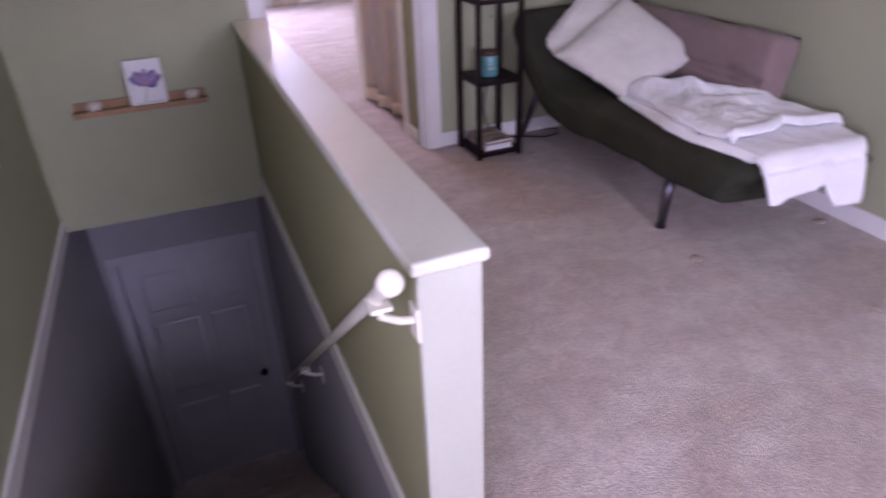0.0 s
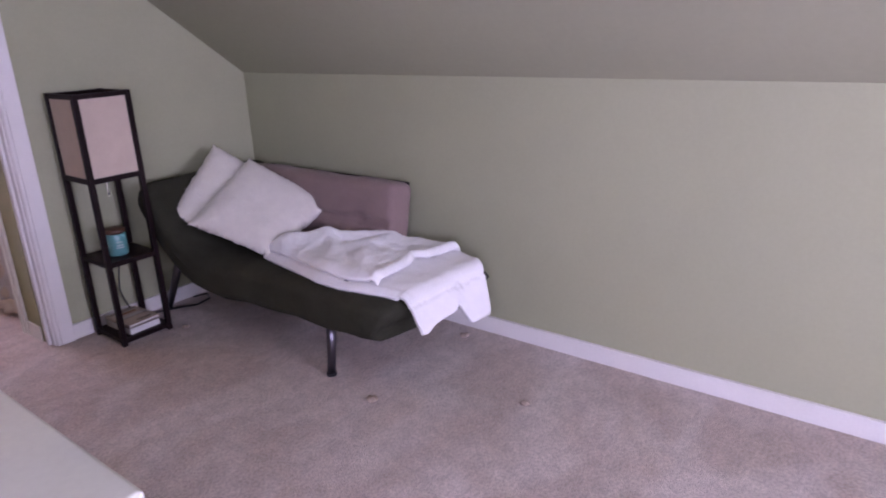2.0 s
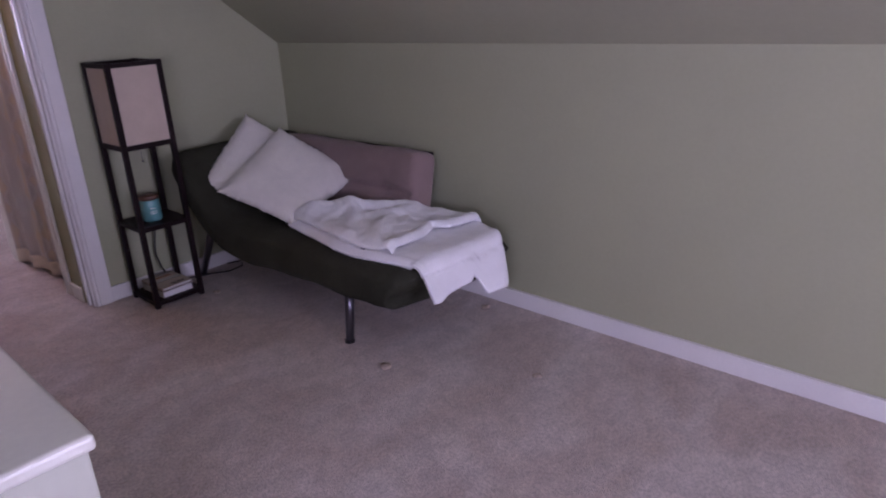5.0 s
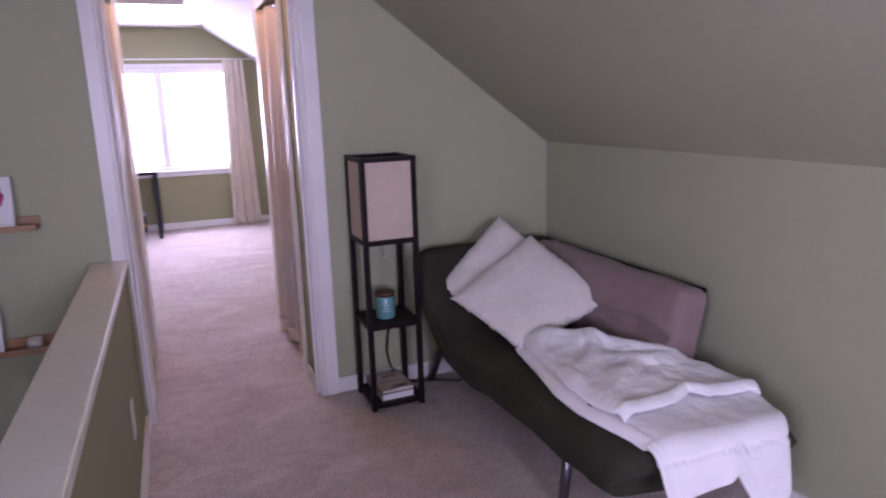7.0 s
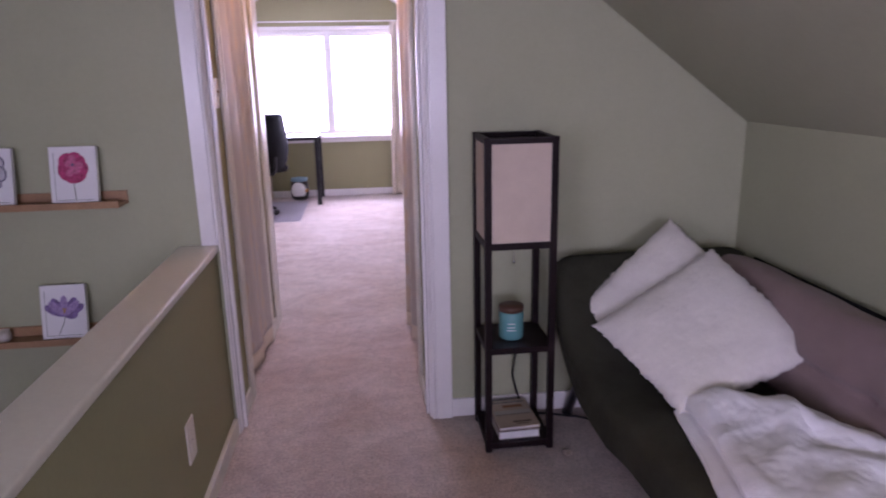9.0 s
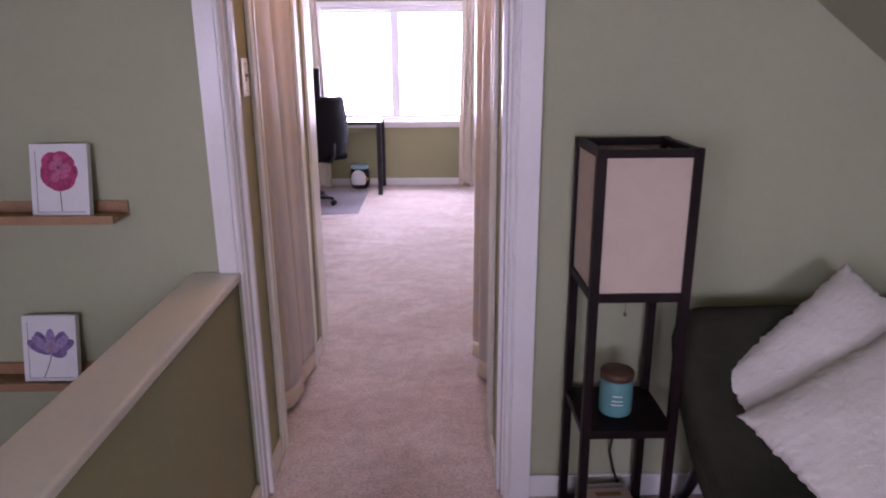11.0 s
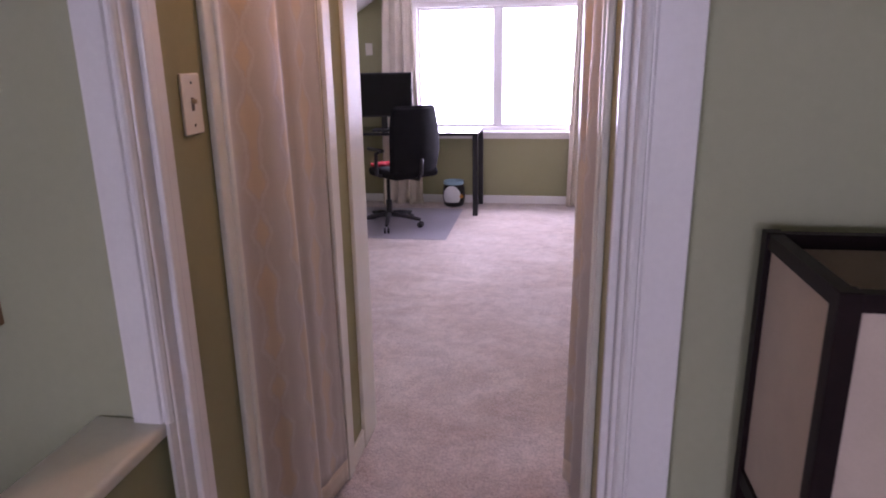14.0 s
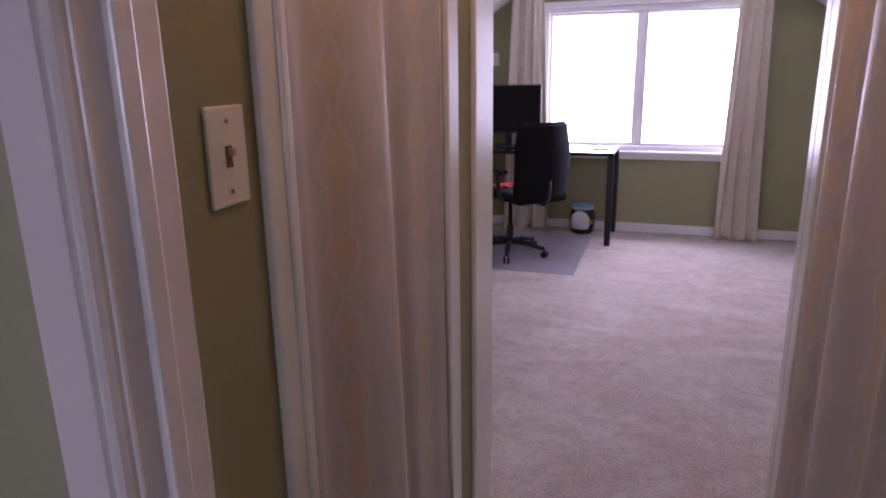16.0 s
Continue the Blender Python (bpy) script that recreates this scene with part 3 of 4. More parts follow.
def curtain_pattern(m):
    """Tall lantern-shaped medallions in gold thread with pale outlines, at real size over the cloth."""
    n, l = m.node_tree.nodes, m.node_tree.links
    b = n["Principled BSDF"]
    old = b.inputs["Base Color"].links[0].from_socket
    co, sep = n.new("ShaderNodeTexCoord"), n.new("ShaderNodeSeparateXYZ")
    l.new(co.outputs["UV"], sep.inputs[0])

    def calc(op, a, b2=None, c=None):
        q = n.new("ShaderNodeMath")
        q.operation = op
        for i, v in enumerate((a, b2, c)):
            if v is None:
                continue
            if isinstance(v, (int, float)):
                q.inputs[i].default_value = v
            else:
                l.new(v, q.inputs[i])
        return q.outputs[0]
    u, v = sep.outputs[0], sep.outputs[1]
    column = calc("DIVIDE", u, 0.25)
    step = calc("MULTIPLY", calc("FRACT", calc("MULTIPLY", calc("FLOOR", column), 0.5)), 1.0)
    across = calc("MULTIPLY", calc("ABSOLUTE", calc("SUBTRACT", calc("FRACT", column), 0.5)), 0.25)
    along = calc("MULTIPLY", calc("FRACT", calc("ADD", calc("DIVIDE", v, 0.46), step)), 0.46)

    def bulb(at, half, height):
        d = calc("DIVIDE", calc("SUBTRACT", along, at), half)
        return calc("MULTIPLY", calc("EXPONENT", calc("MULTIPLY", calc("MULTIPLY", d, d), -1.0)), height)
    width = calc("ADD", calc("ADD", bulb(0.06, 0.032, 0.046), bulb(0.24, 0.042, 0.052)), calc("ADD", bulb(0.15, 0.10, 0.030), bulb(0.385, 0.034, 0.046)))
    wander = n.new("ShaderNodeTexNoise")
    wander.inputs["Scale"].default_value, wander.inputs["Detail"].default_value = 70, 2
    l.new(co.outputs["UV"], wander.inputs["Vector"])
    edge = calc("ADD", calc("SUBTRACT", calc("SUBTRACT", width, across), 0.016), calc("MULTIPLY", calc("SUBTRACT", wander.outputs["Fac"], 0.5), 0.040))
    result = old
    for lo, hi, share, tint in ((-0.040, -0.022, 0.45, (0.57, 0.545, 0.53)), (-0.020, -0.008, 0.40, (0.37, 0.32, 0.29)), (-0.012, 0.004, 0.50, (0.58, 0.46, 0.29))):
        r, mix = n.new("ShaderNodeMapRange"), n.new("ShaderNodeMix")
        r.inputs[1].default_value, r.inputs[2].default_value, r.inputs[4].default_value = lo, hi, share
        l.new(edge, r.inputs[0])
        mix.data_type = "RGBA"
        l.new(r.outputs[0], mix.inputs["Factor"])
        l.new(result, mix.inputs["A"])
        mix.inputs["B"].default_value = (*tint, 1)
        result = mix.outputs["Result"]
    l.new(result, b.inputs["Base Color"])


curtain_pattern(CURTAIN)
PLAINCURTAIN = material("natural_linen_curtain", (0.66, 0.585, 0.475), 0.85, vary=0.06, scale=8, fine=260, bump=0.2)


def curtain(name, p0, p1, z0, z1, amp, folds, mat, label, lean=0.0, seed=0, flare=0.0, thick=0.004, pool=0.0, hem=0.0):
    """A hung cloth from p0 to p1 (x, y) with soft uneven folds; lean bows the middle out along its normal, flare adds fullness low down."""
    p0, p1 = Vector((*p0, 0)), Vector((*p1, 0))
    along = p1 - p0
    nrm = Vector((along.y, -along.x, 0)).normalized()
    c = thing(name, ((p0 + p1) / 2).to_tuple()[:2] + (z0,), label, "curtain")

    def place(u, v):
        z = z0 + (z1 - z0) * v
        wob = noise.noise(Vector((u * 3 + seed * 7, v * 0.9, seed)))
        ph = folds * u + 0.35 * wob + 0.25 * noise.noise(Vector((u * 6, seed, 2)))
        low = 1 - v
        off = amp * (0.65 + 0.5 * low + 0.5 * wob) * math.sin(2 * math.pi * ph)
        off += amp * 0.35 * math.sin(4 * math.pi * ph + 1.3 + seed) * (0.4 + low)
        off += lean * low * (0.5 + 0.5 * math.sin(math.pi * u)) + pool * max(0.0, 0.12 - v) * 8 * (0.5 + noise.noise(Vector((u * 9, v * 30, seed))))
        mid = (p0 + p1) / 2
        base = mid + (p0 + along * u - mid) * (1 + flare * low)
        q = base + nrm * off + along.normalized() * amp * 0.4 * math.cos(2 * math.pi * ph) * low
        dz = pool * max(0.0, 0.08 - v) * noise.noise(Vector((u * 12, v * 40, seed + 3)))
        return (q.x, q.y, max(0.006, z + dz))
    nu, nv = int(folds * 18), 46
    cut = hem / (z1 - z0)
    body = part("cloth", sheet(lambda u, v: place(u, cut + (1 - cut) * v), nu, nv, thick), mat, c, "", True)
    if hem:
        part("hem", sheet(lambda u, v: place(u, cut * v), nu, 3, thick), PLAINCURTAIN, c, "plain cream hem", True)
    uv = body.data.uv_layers.new(name="UVMap")
    width = along.length * 1.6
    flat = []
    for lp in body.data.loops:
        flat += [lp.vertex_index // 2 // (nv + 1) / nu * width, body.data.vertices[lp.vertex_index].co.z]
    uv.data.foreach_set("uv", flat)
    return c, p0, p1


def rod(parent, a, b, radius, mat):
    part("rod", tube([a, b], radius, 12), mat, parent, "", True)


c, *_ = curtain("passage_curtain", (PASS_L - 0.085, 3.955), (PASS_L - 0.012, 4.605), 0.03, 2.1, 0.012, 2.4, CURTAIN, "grey-beige patterned curtain hung in the closet opening", 0.035, 1, hem=0.085)
rod(c, (PASS_L - 0.05, 3.94, 2.085), (PASS_L - 0.05, 4.625, 2.085), 0.011, CHROME)
c, *_ = curtain("passage_curtain", (PASS_R - 0.004, 4.77), (PASS_R + 0.075, 3.955), 0.03, 2.1, 0.016, 3.6, CURTAIN, "grey-beige patterned curtain hung in the closet opening", 0.012, 4, hem=0.085)
rod(c, (PASS_R + 0.04, 3.94, 2.085), (PASS_R + 0.04, 4.79, 2.085), 0.011, CHROME)
flush = thing("ceiling_lamp", (0.95, 4.3, TOP), "small warm ceiling lamp in the passage", "lamp")
part("base", turned([(0.07, 0), (0.07, -0.02), (0.05, -0.03)], (0.95, 4.3, TOP)), TRIM, flush, "", True)
part("bulb", turned([(0.012, -0.03), (0.014, -0.05), (0.03, -0.075), (0.03, -0.085), (0.02, -0.10), (0.004, -0.108)], (0.95, 4.3, TOP)), BULB, flush, "glowing warm bulb", True).visible_shadow = False

# ---- bedroom curtains ----
c, *_ = curtain("window_curtain", (1.49, WIN_Y - 0.10), (1.74, WIN_Y - 0.10), 0.0, 2.14, 0.030, 3, PLAINCURTAIN, "natural linen curtain beside the bedroom window", 0, 2, 0.45, 0.004, 0.08)
rod(c, (-0.52, WIN_Y - 0.10, 2.15), (1.92, WIN_Y - 0.10, 2.15), 0.008, TRIM)
c, *_ = curtain("window_curtain", (-0.44, WIN_Y - 0.11), (-0.15, WIN_Y - 0.11), 0.0, 2.14, 0.032, 3, PLAINCURTAIN, "natural linen curtain beside the bedroom window", 0, 5, 0.5, 0.004, 0.09)

# ---- bedroom ceiling light ----
fixture = thing("ceiling_light", (0.62, 7.44, TOP), "white flat ceiling light over the bedroom", "ceiling light")
for x0, x1, y0, y1 in ((0.22, 1.02, 7.28, 7.31), (0.22, 1.02, 7.57, 7.60), (0.22, 0.25, 7.31, 7.57), (0.99, 1.02, 7.31, 7.57)):
    part("frame", box(x0, x1, y0, y1, TOP - 0.055, TOP, 0.004), TRIM, fixture)
part("diffuser", box(0.25, 0.99, 7.31, 7.57, TOP - 0.050, TOP - 0.02, 0.004), glow("lit_diffuser", (1.0, 0.97, 0.92), 1.6), fixture, "lit white diffuser")

# ---- shelf lamp ----
LX0, LX1, LY0, LY1, LH = 1.563, 1.841, 3.278, 3.563, 1.272
tower = thing("shelf_lamp", ((LX0 + LX1) / 2, (LY0 + LY1) / 2, 0), "dark wooden tower floor lamp with shelves and paper shade", "floor lamp")
POST = 0.026
for x in (LX0, LX1 - POST):
    for y in (LY0, LY1 - POST):
        part("post", box(x, x + POST, y, y + POST, 0, LH, 0.0015), DARKWOOD, tower)
SHADE0, SHADE1 = 0.872, 1.248
for z0, z1 in ((SHADE1, LH - 0.002), (SHADE0 - 0.022, SHADE0 + 0.004)):
    for y in (LY0 + 0.003, LY1 - 0.023):
        part("rail", box(LX0 + POST, LX1 - POST, y, y + 0.02, z0, z1), DARKWOOD, tower)
    for x in (LX0 + 0.003, LX1 - 0.023):
        part("rail", box(x, x + 0.02, LY0 + POST, LY1 - POST, z0, z1), DARKWOOD, tower)
for z in (0.014, 0.425):
    part("shelf", box(LX0 + 0.004, LX1 - 0.004, LY0 + 0.004, LY1 - 0.004, z, z + 0.026, 0.002), DARKWOOD, tower)
for y in (LY0 + 0.009, LY1 - 0.011):
    part("shade_panel", box(LX0 + POST, LX1 - POST, y, y + 0.002, SHADE0 + 0.004, SHADE1), RICE, tower, "cream rice paper panel")
for x in (LX0 + 0.009, LX1 - 0.011):
    part("shade_panel", box(x, x + 0.002, LY0 + POST, LY1 - POST, SHADE0 + 0.004, SHADE1), RICE, tower, "cream rice paper panel")
part("crossbar", box(LX0 + POST, LX1 - POST, 3.412, 3.430, 0.872, 0.888), DARKWOOD, tower)
part("socket", turned([(0.018, 0.888), (0.018, 0.93), (0.014, 0.935)], (1.704, 3.421, 0)), BLACKPLASTIC, tower, "", True)
part("bulb", turned([(0.013, 0.93), (0.016, 0.95), (0.03, 0.99), (0.03, 1.01), (0.02, 1.03), (0.004, 1.04)], (1.704, 3.421, 0)), BINWHITE, tower, "unlit white bulb", True)
part("pull_chain", tube([(1.70, 3.40, 0.873), (1.70, 3.40, 0.775)], 0.0012, 6), CHROME, tower)
part("chain_ball", turned([(0.001, 0.762), (0.005, 0.766), (0.005, 0.772), (0.001, 0.777)], (1.70, 3.40, 0), 10), CHROME, tower, "", True)
cord = [(1.76, 3.572, 0.43), (1.765, 3.578, 0.36), (1.745, 3.575, 0.27), (1.735, 3.574, 0.20), (1.75, 3.57, 0.13), (1.77, 3.565, 0.07), (1.80, 3.565, 0.012), (1.90, 3.55, 0.006), (2.02, 3.50, 0.006), (2.10, 3.45, 0.006), (2.20, 3.47, 0.006), (2.24, 3.55, 0.006), (2.16, 3.58, 0.006)]
part("cord", tube(cord, 0.0045, 8), BLACKPLASTIC, tower, "black mains cord")

jar = thing("candle_jar", (1.690, 3.40, 0.451), "teal glass candle jar with dark wooden lid", "candle")
part("jar", turned([(0.043, 0), (0.048, 0.004), (0.050, 0.012), (0.050, 0.108), (0.046, 0.116)], (1.690, 3.40, 0.451)), TEAL, jar, "", True)
part("lid", turned([(0.048, 0.116), (0.051, 0.118), (0.051, 0.136), (0.047, 0.140)], (1.690, 3.40, 0.451)), CORK, jar, "dark brown wooden lid", True)
for z, w in ((0.072, 0.030), (0.056, 0.032), (0.044, 0.036)):
    bm = bmesh.new()
    k = 6
    row = []
    for i in range(k + 1):
        a = radians(-100) + (i / k - 0.5) * w / 0.051
        row.append([bm.verts.new((1.690 + 0.0505 * math.cos(a), 3.40 + 0.0505 * math.sin(a), 0.451 + z + h)) for h in (0, 0.0028)])
    for r0, r1 in zip(row, row[1:]):
        bm.faces.new((r0[0], r1[0], r1[1], r0[1]))
    part("lettering", bm, PAPER, jar, "white lettering")

BOOKS = [((0.50, 0.47, 0.42), 0.172, 0.232, 0.034, 2, "thick white book lying on the lamp's bottom shelf"), ((0.10, 0.045, 0.04), 0.168, 0.228, 0.007, 1, "thin dark brown book lying in a book stack"), ((0.50, 0.40, 0.31), 0.172, 0.232, 0.012, 3, "tan printed paperback on top of a book stack")]
z = 0.041
for col, w, d, h, turn, label in BOOKS:
    m = Matrix.Translation((1.704, 3.420, z)) @ Matrix.Rotation(radians(turn), 4, "Z")
    bk = thing("book", (1.704, 3.420, z), label, "book", "books on the lamp's bottom shelf")
    cover = material("book_cover", col, 0.5, vary=0.1)
    part("cover", box(-w / 2, w / 2, -d / 2, d / 2, 0, 0.002, 0, 1, m), cover, bk)
    part("cover", box(-w / 2, w / 2, -d / 2, d / 2, h - 0.002, h, 0, 1, m), cover, bk)
    part("spine", box(-w / 2, -w / 2 + 0.002, -d / 2, d / 2, 0.002, h - 0.002, 0, 1, m), cover, bk)
    part("page_block", box(-w / 2 + 0.002, w / 2 - 0.004, -d / 2 + 0.003, d / 2 - 0.003, 0.002, h - 0.002, 0, 1, m), PAPER, bk, "white page block")
    z += h + 0.0005
INKS = {"brown": material("brown_print", (0.30, 0.13, 0.06), 0.6), "grey": material("grey_print", (0.22, 0.21, 0.20), 0.6), "dark": material("dark_print", (0.07, 0.045, 0.04), 0.6), "pale": material("pale_print", (0.46, 0.44, 0.40), 0.6)}
for yy, ww, hh, xx, ink in ((0.095, 0.150, 0.012, 0.0, "grey"), (0.058, 0.085, 0.020, 0.012, "brown"), (0.005, 0.160, 0.034, 0.0, "pale"), (-0.012, 0.150, 0.006, 0.0, "grey"), (-0.075, 0.080, 0.010, 0.020, "dark"), (-0.092, 0.060, 0.005, 0.020, "dark")):
    part("printed_bar", box(xx - ww / 2, xx + ww / 2, yy - hh / 2, yy + hh / 2, h, h + 0.0006 + 0.0002 * (ink != "pale"), 0, 1, m), INKS[ink], bk, ink + " printed bar")

# ---- sofa bed ----
sofa = thing("sofa_bed", (2.3, 2.6, 0), "olive-covered sofa bed with raised end and mauve backrest", "sofa bed")


def slab_along(profile, x_of, thick_of, round_w=0.05):
    """A padded mattress: profile is the line (y, z) of its top, of thickness thick_of(y) below, across x_of(y) -> (x0, x1), with rounded long edges."""
    bm = bmesh.new()
    rings = []
    for i, (y, z) in enumerate(profile):
        a, b = profile[max(i - 1, 0)], profile[min(i + 1, len(profile) - 1)]
        d = Vector((0, b[0] - a[0], b[1] - a[1])).normalized()
        n = Vector((0, -d.z, d.y))
        if n.z < 0 or (abs(n.z) < 1e-6 and n.y > 0):
            n = -n
        end = min(i, len(profile) - 1 - i)
        pinch = {0: 0.45, 1: 0.86}.get(end, 1.0)
        x0, x1 = x_of(y)
        thick = thick_of(y)
        mid = Vector((0, y, z)) - n * thick / 2
        loop = []
        steps = 40
        for k in range(steps):
            t = 2 * math.pi * k / steps
            ex = 0.22
            cx = math.copysign(abs(math.cos(t)) ** ex, math.cos(t))
            cz = math.copysign(abs(math.sin(t)) ** 0.5, math.sin(t))
            w = (x1 - x0) / 2
            wr = 1 - round_w * (1 - pinch) * 2
            puff = 0.008 * noise.noise(Vector((cx * 3.3, y * 6, z * 4))) + 0.006 * (0.5 - abs(noise.noise(Vector((cx * 2 + y * 3, y * 9, z * 3)))))
            q = mid + Vector(((x0 + x1) / 2 + cx * w * wr, 0, 0)) + n * (cz * thick / 2 * pinch + puff)
            loop.append(bm.verts.new(q))
        rings.append(loop)
    for r0, r1 in zip(rings, rings[1:]):
        for k in range(len(r0)):
            bm.faces.new((r0[k], r0[(k + 1) % len(r0)], r1[(k + 1) % len(r0)], r1[k]))
    bm.faces.new(rings[0])
    bm.faces.new(rings[-1][::-1])
    bmesh.ops.recalc_face_normals(bm, faces=bm.faces)
    return bm


SEAT = 0.435
line = [(1.742, SEAT - 0.050), (1.760, SEAT - 0.022), (1.80, SEAT - 0.006), (1.86, SEAT)] + [(1.93 + 0.07 * i, SEAT + 0.005 * math.sin(i * 1.3)) for i in range(15)]
line += [(2.97, SEAT + 0.006), (3.03, SEAT + 0.018), (3.085, SEAT + 0.042), (3.14, SEAT + 0.078), (3.19, SEAT + 0.118), (3.24, SEAT + 0.165), (3.285, SEAT + 0.212), (3.325, SEAT + 0.258), (3.36, SEAT + 0.284), (3.39, SEAT + 0.310), (3.42, SEAT + 0.332), (3.445, SEAT + 0.345), (3.46, SEAT + 0.349)]


def pad_sides(y):
    """Front and back edge of the pad: narrower at the foot, a little wider at the raised end."""
    head = max(0.0, min(1.0, (y - 2.5) / 0.7))
    foot = max(0.0, min(1.0, (2.25 - y) / 0.35))
    tip = max(0.0, (y - 3.36) / 0.10) ** 2
    return 1.925 - 0.070 * head + 0.055 * tip, 2.71 - 0.13 * foot - 0.03 * tip


def pad_thickness(y):
    if y < 3.0:
        return min(0.205, 0.182 + 0.10 * max(0.0, y - 1.78))
    return 0.205 - 0.07 * min(1.0, (y - 3.0) / 0.40)


bm = slab_along(line, pad_sides, pad_thickness)
for v in bm.verts:
    back = max(0.0, min(1.0, (v.co.x - 1.95) / 0.6))
    v.co.y -= 0.090 * back * max(0.0, min(1.0, (2.2 - v.co.y) / 0.42))
    v.co.z -= 0.010 * math.exp(-((v.co.y - 3.06) / 0.018) ** 2) * (v.co.z > SEAT - 0.06)
    if v.co.x < 1.99:
        v.co.x += 0.006 * math.sin(46 * v.co.y + 18 * v.co.z + 3 * noise.noise(v.co * 4)) * noise.noise(v.co * 3 + Vector((7, 0, 0)))
pad = part("seat", bm, OLIVE, sofa, "dark olive mattress cover with a raised end", True)
seam = [(pad_sides(y)[0] + 0.004, y, z - 0.5 * pad_thickness(y)) for y, z in line[3:-8]]
part("seam", tube(seam, 0.0035, 6), OLIVE, pad, "", True)


def padded(w, d, h, bulge, buttons, seam):
    """An upholstered block lying along x, its front towards -y, with a stitched seam and sunk buttons on the front."""
    bm = box(-w / 2, w / 2, -d / 2, d / 2, -h / 2, h / 2, 0.045, 4)
    bmesh.ops.subdivide_edges(bm, edges=[e for e in bm.edges if e.calc_length() > 0.08], cuts=21, use_grid_fill=True)
    for v in bm.verts:
        p = v.co
        if p.y < -d / 2 + 0.03:
            fx, fz = 1 - (2 * p.x / w) ** 2, 1 - (2 * p.z / h) ** 2
            p.y -= bulge * max(0, fx) ** 0.4 * max(0, fz) ** 0.5
            p.y += 0.028 * math.exp(-((p.z - seam) / 0.015) ** 2) * (1 if abs(p.x) < w / 2 - 0.03 else 0.4)
            for bx in buttons:
                r2 = (p.x - bx) ** 2 + (p.z - seam) ** 2
                p.y += 0.034 * math.exp(-r2 / 0.0018)
                p.y += 0.010 * math.exp(-((p.x - bx) / 0.012) ** 2) * math.exp(-((p.z - seam) / 0.09) ** 2)
            p.y += 0.007 * noise.noise(Vector((p.x * 7, p.z * 9, 3))) + 0.006 * (1 - 2.5 * abs(noise.noise(Vector((p.x * 10, p.z * 16, 8)))))
        p.z += 0.010 * noise.noise(Vector((p.x * 4, 1, 7))) * (p.z > 0)
    return bm


back_m = Matrix.Translation((2.590, 2.822, 0.573)) @ Matrix.Rotation(radians(-90), 4, "Z") @ Matrix.Rotation(radians(-12), 4, "X")
BW = 1.175
bm = padded(BW, 0.16, 0.385, 0.018, (-0.36, 0.0, 0.36), -0.02)
bmesh.ops.transform(bm, matrix=back_m, verts=bm.verts)
backrest = part("backrest", bm, MAUVE, sofa, "mauve-brown tufted backrest", True)
bm = box(-BW / 2 + 0.03, BW / 2 - 0.04, 0.074, 0.086, -0.17, 0.192, 0.005)
bmesh.ops.transform(bm, matrix=back_m, verts=bm.verts)
part("back_panel", bm, BLACKCLOTH, backrest, "black cloth back panel")
for bx in (-0.36, 0.0, 0.36):
    bm = turned([(0.002, 0.006), (0.009, 0.004), (0.011, 0.0)], (0, 0, 0), 14)
    bmesh.ops.transform(bm, matrix=back_m @ Matrix.Translation((bx, -0.040, -0.02)) @ Matrix.Rotation(radians(90), 4, "X"), verts=bm.verts)
    part("button", bm, MAUVE, backrest, "", True)
for top_pt, foot in (((2.025, 2.20, 0.30), (1.967, 2.168, 0.0)), ((2.03, 3.40, 0.36), (1.985, 3.555, 0.0)), ((2.62, 2.225, 0.30), (2.66, 2.185, 0.0)), ((2.62, 3.40, 0.36), (2.66, 3.555, 0.0))):
    leg = part("leg", tube([top_pt, foot], [0.024, 0.019], 14), LEGMETAL, sofa, "dark steel leg", True)
    part("foot_pad", tube([(foot[0], foot[1], 0.012), (foot[0], foot[1], 0)], 0.024, 14), BLACKPLASTIC, leg)
part("frame_bar", box(2.0, 2.66, 2.19, 2.25, 0.265, 0.30), BLACK, sofa)
part("frame_bar", box(2.0, 2.66, 3.05, 3.11, 0.275, 0.31), BLACK, sofa)

# ---- pillows and blanket ----


